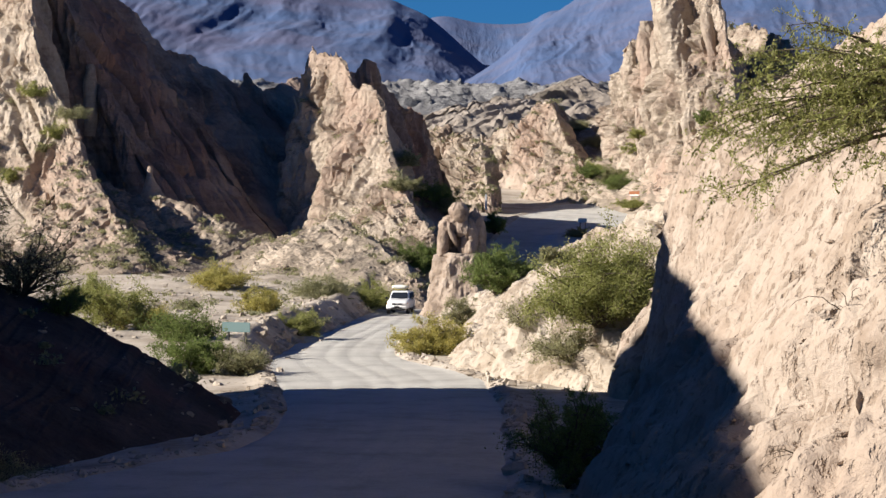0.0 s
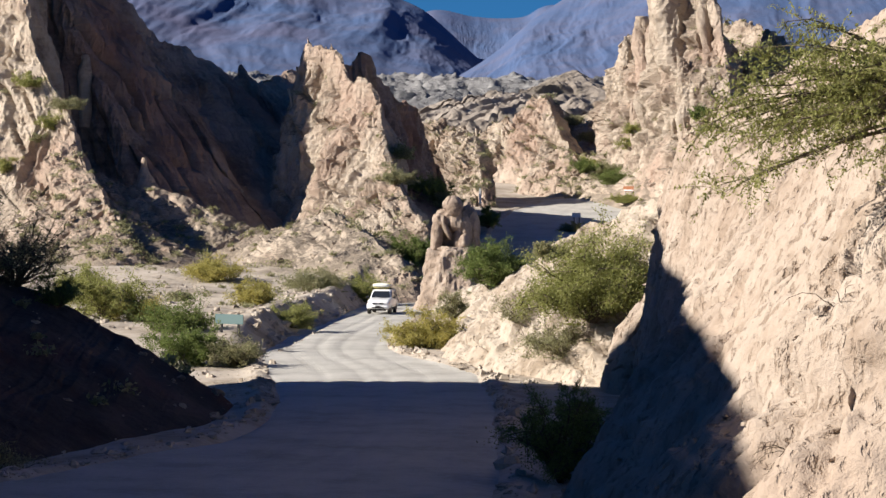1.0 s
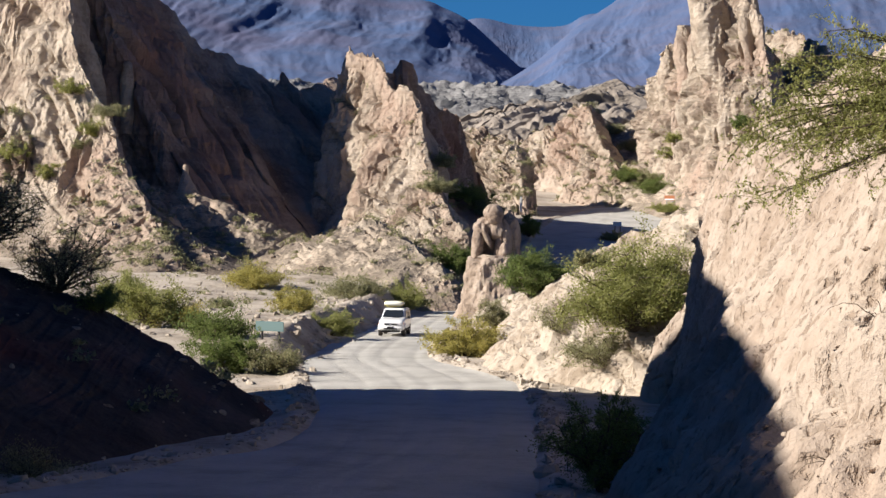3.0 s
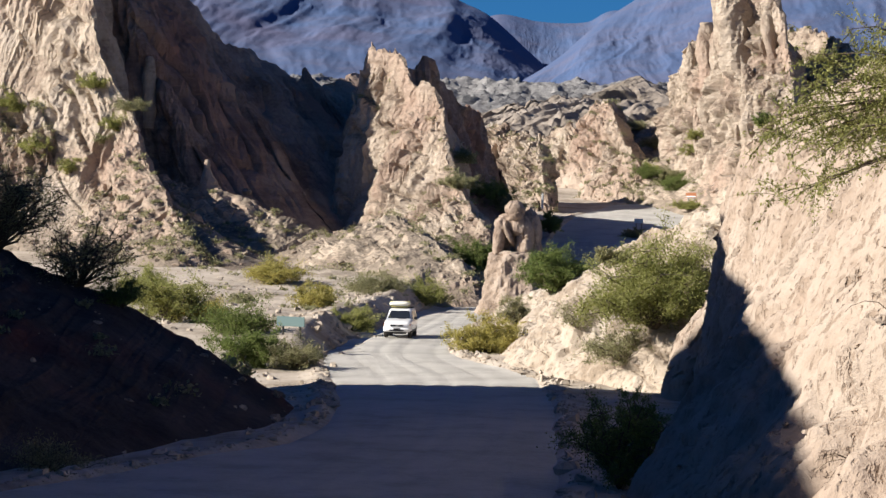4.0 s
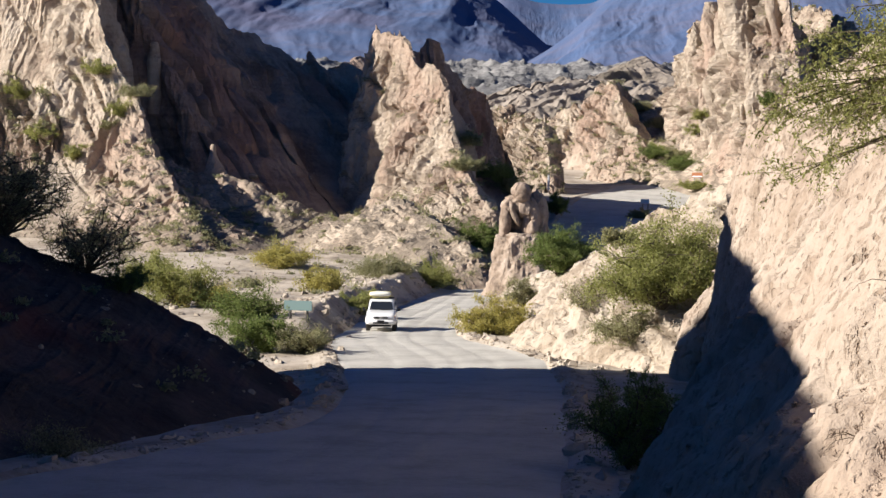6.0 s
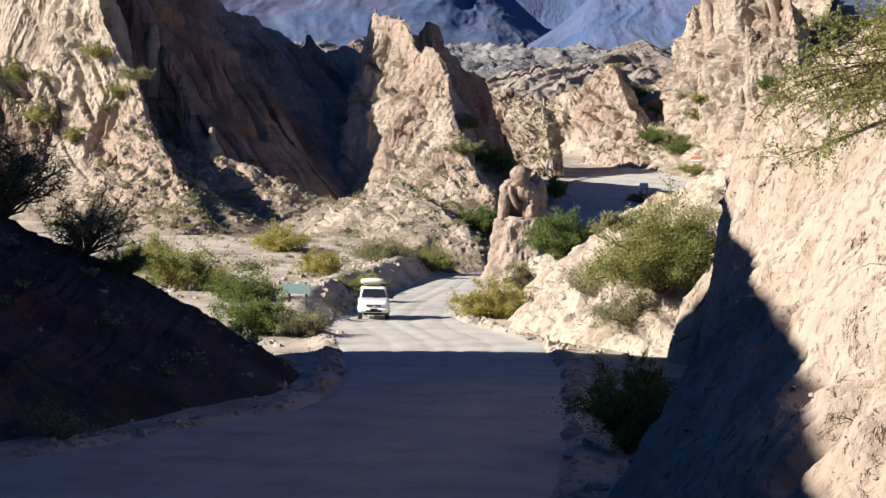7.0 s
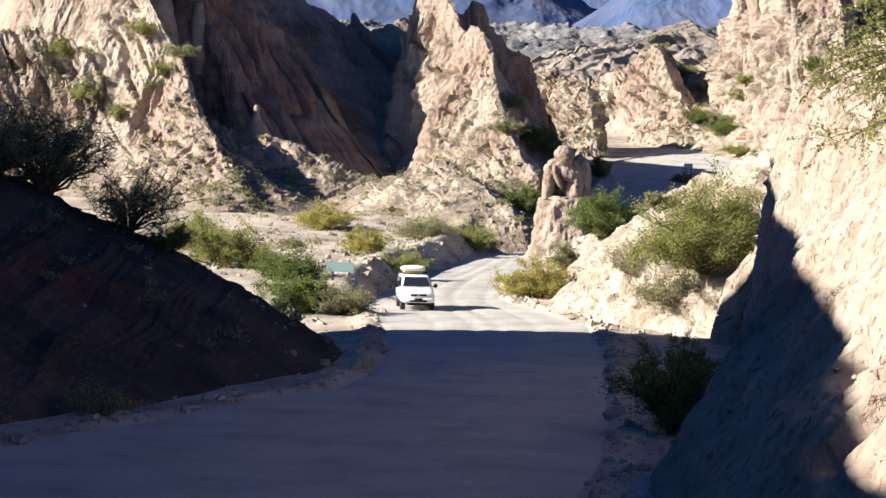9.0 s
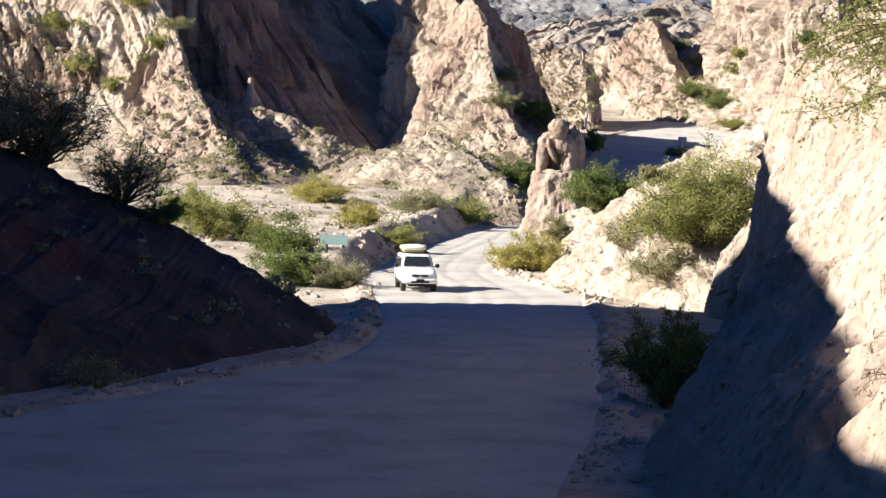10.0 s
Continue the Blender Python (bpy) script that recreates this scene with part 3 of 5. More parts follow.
massif = ridge("rock_tower", [(22.11, 384.0, 20.5), (23.15, 376.0, 23.0), (23.9, 368.0, 25.74), (24.21, 361.0, 28.6), (24.88, 357.0, 28.6), (25.46, 353.0, 27.88), (25.5, 349.0, 29.6), (26.12, 346.0, 29.6), (26.79, 343.0, 30.2), (27.25, 340.0, 29.42), (27.24, 336.0, 32.3), (28.28, 331.0, 34.66), (29.97, 324.0, 33.91), (30.3, 320.0, 33.2), (31.35, 316.0, 29.3), (32.02, 312.0, 24.0), (32.2, 306.0, 18.6)],
      [14, 14, 12, 10, 8], [3, 4, 5, 5.5, 6, 7, 8, 9, 9], M_ROCK, "high sunlit rock massif with leaning slab pinnacles", seed=23, n=440, m=260, power=1.5, jag=1.1, jag_len=0.4, freq=0.28, lean=0.6, rough=0.6, flute=1.2, rills=0.9, rills_per_m=0.4, grit=0.7, columns=1.3, slabs=2.2, clefts=1.4, cleft_rate=0.22)
for k, (top, tall, radius) in enumerate(SLABS):
    pinnacle(massif, (top[0] + 0.16 * tall, top[1] - 2.2, top[2] - tall), tall, 1.25 * radius, 270 + k)
crags(massif, 10, 290, -0.5, -0.1, (1.5, 3.5), (0.8, 1.4), 0.3, 0.95)
ridge("rock_ridge", [(30.2, 358, 24.0), (33.8, 350.0, 29.2), (36.96, 345.0, 30.1), (39.0, 336.0, 28.7), (40.4, 326.0, 26.2), (43.2, 312.0, 22.9)],
      [8, 8], [7, 8, 9], M_ROCK, "pale rock ridge behind the massif", seed=24, n=200, m=130, power=1.3, jag=0.9, freq=0.3, columns=1.2)
ridge("rock_mound", [(10.12, 354.0, 8.46), (11.36, 353.0, 9.96), (13.19, 351.0, 12.73), (14.86, 349.0, 14.26), (16.49, 346.0, 13.52), (18.09, 343.0, 11.82), (20.29, 339.0, 9.94)],
      [3, 5, 6, 5], [2, 4, 5, 5, 4], M_ROCK, "pale pointed earth mound at the road bend", "mound", seed=54, n=200, m=130, power=1.05, jag=0.4, rough=0.4, flute=0.6, freq=0.45, rills=1.0, rills_per_m=0.5)
ridge("rock_slope", [(14.0, 409, 17.0), (17.49, 402.0, 19.0), (20.02, 396.0, 19.6), (22.86, 390.0, 20.3), (24.58, 380.0, 19.4), (26.57, 365.0, 17.2), (28.0, 350.0, 15.6), (29.43, 325, 14.0), (31.5, 300, 12.5), (33.64, 255, 11.08)],
      [10], [9, 11, 13, 13, 11, 9, 8, 8], M_ROCK, "gravelly pale slope below the rock massif", "slope", seed=56, n=300, m=150, power=1.0, jag=0.5, rough=0.9, flute=0.7, freq=0.3, talus=0.4)
ridge("rock_ridge", [(-8.82, 520, 23.61), (1.62, 500, 24.01), (7.52, 490, 25.67), (11.37, 485, 26.76), (15.93, 475, 24.45), (20.51, 470, 24.46), (29.37, 460, 22.71)],
      [30], [30], M_BROWN, "grey brown eroded hill in the middle distance", "hill", seed=26, n=320, m=170, power=1.2, jag=1.4, jag_len=0.2, rough=1.6, flute=3.2, freq=0.16, grit=1.4, slabs=0.3, rills=3.2, rills_per_m=0.28, columns=1.0, talus=0.9)
ridge("rock_ridge", [(12.80, 660, 29.88), (23.11, 650, 34.14), (31.29, 640, 37.23), (35.89, 630, 33.33), (43.34, 620, 29.79), (64.63, 620, 31.05)],
      [40], [40], M_BROWN, "pointed grey brown hill in the distance", "hill", seed=29, n=280, m=150, power=1.2, jag=0.8, jag_len=0.15, rough=1.6, flute=3.2, freq=0.13, grit=1.4, slabs=0.3, rills=3.2, rills_per_m=0.24, columns=1.0, talus=0.9)
ridge("rock_mound", [(-31.47, 240, 12.4), (-29.51, 236, 10.1), (-27.84, 232, 8.3), (-26.21, 228, 6.1), (-23.72, 222, 2.8)],
      [3.2, 3.2, 3, 2.6, 2], [9, 9, 8, 7, 5], M_ROCK, "low rocky shoulder running down from the spur", "mound", seed=59, n=200, m=130, power=1.1, jag=0.5, rough=0.6, flute=0.6, freq=0.4, rills=0.6)
ridge("rock_outcrop", [(-52.73, 250, 15.38), (-49.70, 250, 16.89), (-46.16, 250, 17.55), (-42.96, 249, 16.85), (-40.62, 247, 14.79), (-39.30, 245, 12.75)],
      [4, 5, 4], [3, 4, 4, 3], M_ROCK, "broken grey-beige rock outcrop on the gravel slope", "rock outcrop", seed=62, n=200, m=100, power=1.3, jag=1.1, rough=0.8, flute=1.1, freq=0.55, rills=0.8)
# the near sides
ridge("earth_bank", [(0.65, 200, 0.92), (2.29, 186, 1.96), (4.20, 172, 3.09), (4.9, 160, 4.0), (5.6, 150, 4.5), (6.0, 143, 5.0), (6.52, 136.0, 5.79), (7.12, 132.0, 6.65), (8.12, 129.0, 6.9), (8.95, 126.0, 7.3), (9.85, 123.0, 7.6), (11.5, 121.0, 7.71), (15, 120, 6.5), (20.44, 120, 2.89)],
      [4, 6, 8, 9, 10, 10, 8, 6], [1.5, 3, 5.5, 6.0, 6.4, 6.8, 7, 7, 7, 6.5, 6, 6, 5, 4], M_BANK, "pale sunlit earth bank with gullies beside the gravel road", "bank", seed=32, n=420, m=240, power=1.1, jag=0.25, rough=0.6, flute=0.6, freq=0.5, talus=0.6, slabs=0.4, rills=0.8, rills_per_m=0.5, columns=0.9, clefts=0.25, cleft_rate=0.4)
ridge("earth_cliff", [(7.29, 117.6, 0.2), (7.26, 116.5, 1.35), (7.39, 115.5, 2.43), (7.77, 115.0, 2.95), (8.47, 114.5, 3.95), (8.97, 114.0, 5.28), (8.89, 112.0, 6.57), (8.83, 110.0, 7.66), (8.89, 108.0, 8.4), (9.05, 105.0, 9.4), (9.23, 101.0, 10.37), (9.69, 96.0, 11.09), (10.1, 91.0, 11.4), (10.51, 84.0, 11.81), (10.58, 75.0, 12.06), (10.8, 66.0, 12.4), (11.2, 56.0, 12.9), (11.8, 44.0, 13.1)],
      [4, 5, 6, 7, 8, 9, 10, 11, 12, 12], [0.5, 0.5, 0.6, 0.7, 0.9, 1.0, 1.1, 1.2, 1.4, 1.8, 2.5, 3.4, 4.2, 5.6, 7.3, 8.8, 9.4, 9.0], M_CLIFF, "steep pale earth cliff beside the road with clefts", "cliff", seed=35, n=800, m=420, power=1.15, jag=0.12, rough=0.28, flute=0.12, freq=0.3, talus=1.0, grit=0.45, slabs=0.6, rills=0.25, rills_per_m=0.3, smooth=True, columns=0.3, clefts=0.75, cleft_rate=0.36)
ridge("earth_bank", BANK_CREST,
      [5, 8, 12, 16, 21, 28, 34, 40, 45, 50], [2, 4, 5, 6, 8], M_REDROCK_SHADED, "shaded reddish earth slope beside the road", "bank", seed=38, n=320, m=240, power=0.9, jag=0.3, rough=0.5, flute=0.35, freq=0.3, talus=0.8, slabs=0.3, rills=0.45, rills_per_m=0.6, smooth=False)
# unseen hill, crest heights set to throw the shadow on road and cliff
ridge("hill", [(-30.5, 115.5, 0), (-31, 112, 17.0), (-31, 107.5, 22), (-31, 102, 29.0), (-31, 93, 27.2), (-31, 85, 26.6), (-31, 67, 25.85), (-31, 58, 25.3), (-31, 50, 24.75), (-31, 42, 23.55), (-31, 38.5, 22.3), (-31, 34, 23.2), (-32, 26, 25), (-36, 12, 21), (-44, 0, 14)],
      [6], [14], M_REDROCK_SHADED, "steep earth hill out of view, shading the road and cliff", "hill", seed=41, n=160, m=80, power=1.3, jag=0.15, rough=0.3, flute=0.2, rills=0.2, grit=0.3, columns=0.0)

# ---------------------------------------------------------------- distance
def build_badlands():
    xs, ys = np.linspace(-200, 200, 330), np.linspace(760, 1750, 190)
    x, y = np.meshgrid(xs, ys, indexing="ij")
    z = np.interp(y, [760, 900, 1300, 1650, 1750], [10, 34, 56, 80, 40])
    z = z + 8 * (fbm(x * 0.055, y * 0.016, 0, 6, 50, 0.62, True) - 0.66) * 2 * np.interp(y, [760, 900], [0, 1])
    ob = new("badlands", mesh_from("badlands", np.stack([x, y, z], -1).reshape(-1, 3), grid_faces(330, 190), M_GREY, True))
    return tagged(ob, "grey eroded badlands plain far behind the ridges", "badlands", kind="structure")


def build_mountain(name, crest, depth, seed, label, amp):
    """A far mountain: spurs and branching ravines run down from its crest."""
    n, m = 620, 190
    c = spline(crest, n)
    s = np.linspace(0, 1, m)[None]
    x = np.repeat(c[:, 0:1], m, 1)
    y = c[:, 1:2] - depth * s
    z = c[:, 2:3] * (1 - s) ** 1.15
    bend = 70 * fbm(x * 0.006, y * 0.003, 0, 4, seed + 7) + 120 * s
    large = fbm((x + bend) * 0.0045, s * 0.9, 0, 3, seed, 0.5, True) - 0.6
    spurs = fbm((x + bend) * 0.011, s * 2.0, 0, 3, seed + 3, 0.5, True) - 0.62
    fine = fbm((x + 0.5 * bend) * 0.045, s * 9, 0, 4, seed + 13, 0.6, True) - 0.62
    rough = fbm((x + 0.6 * bend) * 0.011 + 2 * s, y * 0.006, 0, 4, seed + 19, 0.5, True) - 0.62
    z = z + amp * (2.6 * large + 1.8 * spurs + 0.55 * fine + 0.9 * rough) * np.clip(s * 6, 0.06, 1) * (1 - s)
    back = np.stack([c[:, 0], c[:, 1] + depth * 0.6, c[:, 2] * 0], -1)[:, None]
    p = np.concatenate([back, np.stack([x, y, z], -1)], 1)
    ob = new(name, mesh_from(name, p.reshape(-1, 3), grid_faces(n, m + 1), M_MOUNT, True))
    ob.data.flip_normals()
    return tagged(ob, label, "mountain", kind="structure")


build_badlands()
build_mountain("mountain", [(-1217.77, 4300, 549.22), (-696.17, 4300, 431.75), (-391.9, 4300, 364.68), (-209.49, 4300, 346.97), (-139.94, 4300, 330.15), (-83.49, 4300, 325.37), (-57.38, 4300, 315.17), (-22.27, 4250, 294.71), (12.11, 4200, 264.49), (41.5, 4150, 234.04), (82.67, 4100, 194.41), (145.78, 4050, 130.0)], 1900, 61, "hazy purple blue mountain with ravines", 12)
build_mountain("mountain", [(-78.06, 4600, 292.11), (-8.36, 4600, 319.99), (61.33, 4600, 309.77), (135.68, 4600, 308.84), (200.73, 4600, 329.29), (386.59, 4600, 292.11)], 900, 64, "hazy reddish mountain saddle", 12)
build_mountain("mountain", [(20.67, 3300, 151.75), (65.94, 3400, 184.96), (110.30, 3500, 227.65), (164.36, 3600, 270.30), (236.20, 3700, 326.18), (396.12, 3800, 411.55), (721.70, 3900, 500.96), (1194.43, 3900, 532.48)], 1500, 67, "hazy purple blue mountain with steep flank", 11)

# ---------------------------------------------------------------- standing rocks
def lumps(name, blobs, mat, label, category, seed=1, rough=0.12, freq=1.3):
    """One mass of rock out of overlapping worn boulders: (x, y, z, rx, ry, rz, tilt)."""
    pieces = []
    nu, nv = 26, 36
    for i, (x, y, z, rx, ry, rz, tilt) in enumerate(blobs):
        ph = np.linspace(0.02, np.pi - 0.02, nu)[:, None]
        th = np.arange(nv)[None] / nv * 2 * np.pi
        p = np.stack([rx * np.sin(ph) * np.cos(th), ry * np.sin(ph) * np.sin(th), rz * np.cos(ph) + 0 * th], -1)
        c, s = math.cos(radians(tilt)), math.sin(radians(tilt))
        p = np.stack([c * p[..., 0] + s * p[..., 2], p[..., 1], -s * p[..., 0] + c * p[..., 2]], -1)
        q = p + np.array([x, y, z])
        d = 1 + rough * 2 * (fbm(q[..., 0] * freq, q[..., 1] * freq, q[..., 2] * freq * 0.6, 4, seed, 0.55, True) - 0.6)
        q = np.array([x, y, z]) + p * d[..., None]
        pieces.append((q.reshape(-1, 3), grid_faces(nu, nv, True)[:, ::-1]))
    v, f = join(pieces)
    return tagged(new(name, mesh_from(name, v, f, mat, False)), label, category)


STATUE = (1.11, 197, 4.21)
sx, sy, sz = STATUE
column("rock_pillar", (sx, sy, -0.6), [(0, 3.3, 0.3, 0), (1.2, 2.7, 0.3, 0), (2.6, 2.25, 0.3, 0), (3.6, 2.0, 0.2, 0), (sz + 0.45, 1.75, 0.08, 0), (sz + 0.72, 1.0, 0.1, 0), (sz + 0.75, 0.05, 0.1, 0)],
       M_CLIFF, "pale rock plinth rising beside the gravel road", seed=71, rough=0.5, freq=0.75, n=80, m=80)
FIGURE = [(0.0, 0.05, 3.2, 0.62, 0.65, 0.62, 10), (0.08, -0.2, 2.85, 0.45, 0.45, 0.45, 0), (0.0, 0.5, 2.2, 1.25, 0.8, 0.72, 8), (0.1, 0.95, 1.2, 1.1, 0.6, 1.6, 0),
          (-1.12, 0.0, 1.1, 0.42, 0.55, 1.4, 4), (-0.85, 0.1, 2.1, 0.6, 0.6, 0.5, 30), (-0.42, -0.3, 1.45, 0.2, 0.3, 0.85, -25), (0.28, 0.05, 2.05, 0.6, 0.5, 0.75, -8),
          (0.95, 0.1, 1.5, 0.42, 0.5, 1.25, -8), (0.78, -0.25, 0.62, 0.4, 0.45, 0.62, 15), (0.42, 0.0, 0.8, 0.36, 0.4, 0.9, 0), (1.3, 0.9, 1.3, 0.65, 0.9, 1.9, -5)]
lumps("rock_figure", [(sx + a, sy + b, sz + c, *rest) for a, b, c, *rest in FIGURE],
      M_FIGURE, "weathered rock outcrop shaped like a hunched seated figure on a plinth", "rock outcrop", seed=74, rough=0.32, freq=1.3)
px_, py_, pz_ = (-25.5, 243.0, 8.9)
column("rock_spire", (px_, py_ + 0.9, pz_ - 0.6), [(-4, 1.3, 0.15, 0), (0, 1.15, 0.15, 0), (0.8, 0.85, 0.1, 0), (1.7, 0.5, 0, 0), (2.2, 0.32, -0.05, 0), (2.6, 0.3, -0.05, 0), (2.95, 0.2, -0.05, 0), (3.0, 0.02, -0.05, 0)],
       M_ROCK, "small pale rock spire on the spur's shoulder", "rock spire", seed=77, rough=0.14, n=36, m=30)
px_, py_, pz_ = (-32.2, 255.4, 19.0)
column("rock_spire", (px_, py_ + 0.2, pz_ - 0.8), [(-4, 0.6, 0, 0), (0, 0.6, 0, 0), (1.0, 0.55, 0, 0), (1.9, 0.42, 0.05, 0), (2.5, 0.3, 0, 0), (2.6, 0.02, 0, 0)],
       M_ROCK, "narrow pale rock nub high on the spur", "rock spire", seed=79, rough=0.12, n=30, m=26)
px_, py_, pz_ = (-22.69, 251.2, 8.45)
lumps("boulder", [(px_, py_, pz_ + 0.1, 0.42, 0.4, 0.26, 10)], M_ROCK, "small white boulder on the dark slope", "boulder", seed=81)

# ---------------------------------------------------------------- the pickup
M_WHITE = material("white_paint", (0.80, 0.80, 0.78), 0.3)
M_WHITE.node_tree.nodes["Principled BSDF"].inputs["Coat Weight"].default_value = 0.5
M_CREAM = material("cream_canvas", (0.78, 0.76, 0.66), 0.8)
M_YELLOW = material("yellow_webbing", (0.62, 0.56, 0.24), 0.8)
M_GLASS = material("tinted_glass", (0.02, 0.024, 0.03), 0.06)
M_GLASS.node_tree.nodes["Principled BSDF"].inputs["Specular IOR Level"].default_value = 0.6
M_BLACK = material("black_plastic", (0.025, 0.025, 0.027), 0.55)
M_TYRE = material("dusty_tyre", (0.06, 0.055, 0.05), 0.9)
M_RIM = material("steel_rim", (0.5, 0.5, 0.5), 0.35, 0.9)
M_CHROME = material("chrome", (0.7, 0.7, 0.7), 0.15, 1.0)
M_LAMP = material("headlight_glass", (0.75, 0.77, 0.8), 0.1)
M_AMBER = material("amber_lens", (0.7, 0.25, 0.04), 0.2)


def bm_mesh(name, bm, mat, bevel=0.0, smooth=False):
    if bevel:
        bmesh.ops.bevel(bm, geom=bm.edges[:], offset=bevel, segments=2, affect="EDGES", clamp_overlap=True)
    bmesh.ops.recalc_face_normals(bm, faces=bm.faces)
    me = bpy.data.meshes.new(name)
    bm.to_mesh(me)
    bm.free()
    me.materials.append(mat)
    if smooth:
        me.polygons.foreach_set("use_smooth", np.full(len(me.polygons), True))
    return me


def block(name, x, y, z, lx, ly, lz, mat, bevel=0.02, turn=0.0):
    """A box with rounded edges about (x, y, z), tilted about its width."""
    bm = bmesh.new()
    bmesh.ops.create_cube(bm, size=1, matrix=pose(x, y, z, 0, turn, 0) @ Matrix.Diagonal((lx, ly, lz, 1)))
    return bm_mesh(name, bm, mat, bevel)


def loft(name, sections, mat, ring=20, square=4.0, bevel_caps=True):
    """A body through sections (x, z low, z high, half width low, half width high) with rounded corners."""
    th = (np.arange(ring) + 0.5) / ring * 2 * np.pi
    cx = np.sign(np.cos(th)) * np.abs(np.cos(th)) ** (2 / square)
    cz = np.sign(np.sin(th)) * np.abs(np.sin(th)) ** (2 / square)
    p = []
    for x, z0, z1, w0, w1 in sections:
        t = (cz + 1) / 2
        w = w0 + (w1 - w0) * t
        p.append(np.stack([np.full(ring, x), cx * w, z0 + (z1 - z0) * t], -1))
    p = np.array(p)
    bm = bmesh.new()
    vs = [[bm.verts.new(c) for c in row] for row in p]
    for i in range(len(vs) - 1):
        for j in range(ring):
            bm.faces.new((vs[i][j], vs[i + 1][j], vs[i + 1][(j + 1) % ring], vs[i][(j + 1) % ring]))
    bm.faces.new(vs[0])
    bm.faces.new(vs[-1])
    return bm_mesh(name, bm, mat, 0, True)


def panel(name, corners, thick, mat):
    """A thin pane through four corners."""
    bm = bmesh.new()
    c = [Vector(v) for v in corners]
    nrm = (c[1] - c[0]).cross(c[2] - c[0]).normalized() * thick
    a = [bm.verts.new(v - nrm) for v in c]
    b = [bm.verts.new(v + nrm) for v in c]
    bm.faces.new(a)
    bm.faces.new(b[::-1])
    for i in range(4):
        bm.faces.new((a[i], b[i], b[(i + 1) % 4], a[(i + 1) % 4]))
    return bm_mesh(name, bm, mat)


WHEEL_R = 0.37


def build_pickup():
    """A double-cab pickup with a hard canopy and a rolled roof tent; its nose points along +x."""
    thing = new("pickup")
    part("body", loft("body", [(-2.45, 0.55, 1.05, 0.80, 0.84), (-2.4, 0.42, 1.12, 0.85, 0.88), (-1.2, 0.40, 1.12, 0.87, 0.89), (0.6, 0.40, 1.16, 0.87, 0.89),
                               (1.0, 0.40, 1.18, 0.87, 0.86), (1.9, 0.42, 1.08, 0.86, 0.83), (2.25, 0.46, 0.99, 0.83, 0.76), (2.38, 0.52, 0.90, 0.76, 0.68)], M_WHITE, 28, 7), thing)
    part("cab", loft("cab", [(-2.38, 1.0, 1.70, 0.83, 0.70), (-2.3, 1.0, 1.76, 0.84, 0.72), (-0.6, 1.0, 1.78, 0.84, 0.72), (0.05, 1.0, 1.78, 0.84, 0.70),
                             (0.28, 1.0, 1.70, 0.83, 0.69), (0.98, 1.0, 1.12, 0.82, 0.80)], M_WHITE, 28, 8), thing)
    part("windscreen", panel("windscreen", [(0.90, -0.70, 1.205), (0.90, 0.70, 1.205), (0.37, 0.58, 1.64), (0.37, -0.58, 1.64)], 0.03, M_GLASS), thing, "dark sloping windscreen")
    for sgn in (-1, 1):
        part("side_window", panel("side_window", [(0.62, sgn * 0.815, 1.18), (-0.25, sgn * 0.825, 1.18), (-0.25, sgn * 0.745, 1.62), (0.2, sgn * 0.745, 1.62)], 0.015, M_GLASS), thing)
        part("side_window", panel("side_window", [(-0.35, sgn * 0.825, 1.18), (-1.05, sgn * 0.825, 1.18), (-1.05, sgn * 0.745, 1.62), (-0.35, sgn * 0.745, 1.62)], 0.015, M_GLASS), thing)
        part("side_window", panel("side_window", [(-1.2, sgn * 0.825, 1.2), (-2.2, sgn * 0.825, 1.2), (-2.2, sgn * 0.755, 1.6), (-1.2, sgn * 0.755, 1.6)], 0.015, M_GLASS), thing)
        mirror = part("wing_mirror", block("wing_mirror", 0.72, sgn * 1.02, 1.22, 0.12, 0.2, 0.2, M_BLACK, 0.03), thing, "black door mirror")
        part("mirror_arm", block("mirror_arm", 0.72, sgn * 0.88, 1.18, 0.05, 0.14, 0.05, M_BLACK, 0.01), mirror)
        lamp = part("headlight", block("headlight", 2.2, sgn * 0.66, 0.86, 0.2, 0.27, 0.17, M_LAMP, 0.03, 8), thing, "clear glass headlight")
        part("indicator", block("indicator", 2.12, sgn * 0.80, 0.84, 0.14, 0.06, 0.12, M_AMBER, 0.015), lamp)
        part("fog_lamp", block("fog_lamp", 2.42, sgn * 0.66, 0.52, 0.05, 0.14, 0.11, M_BLACK, 0.02), thing)
        part("wheel_arch", loft("wheel_arch", [(1.05, 0.45, 0.62, 0.9, 0.9), (1.15, 0.45, 0.82, 0.915, 0.9), (1.5, 0.62, 0.90, 0.92, 0.9), (1.85, 0.45, 0.80, 0.915, 0.89), (1.95, 0.45, 0.6, 0.9, 0.88)], M_WHITE, 16, 6), thing) if sgn > 0 else None
        part("door_handle", block("door_handle", -0.1, sgn * 0.9, 1.02, 0.16, 0.04, 0.035, M_CHROME, 0.01), thing)
        part("sill", block("sill", -0.1, sgn * 0.86, 0.4, 2.2, 0.12, 0.08, M_BLACK, 0.02), thing)
    part("bonnet_scoop", block("bonnet_scoop", 1.35, 0, 1.1, 0.5, 0.5, 0.06, M_WHITE, 0.025, 5), thing)
    part("grille", block("grille", 2.37, 0, 0.80, 0.07, 0.86, 0.2, M_WHITE, 0.03), thing)
    part("grille_slot", block("grille_slot", 2.40, -0.24, 0.8, 0.05, 0.34, 0.10, M_BLACK, 0.01), thing)
    part("grille_slot", block("grille_slot", 2.40, 0.24, 0.8, 0.05, 0.34, 0.10, M_BLACK, 0.01), thing)
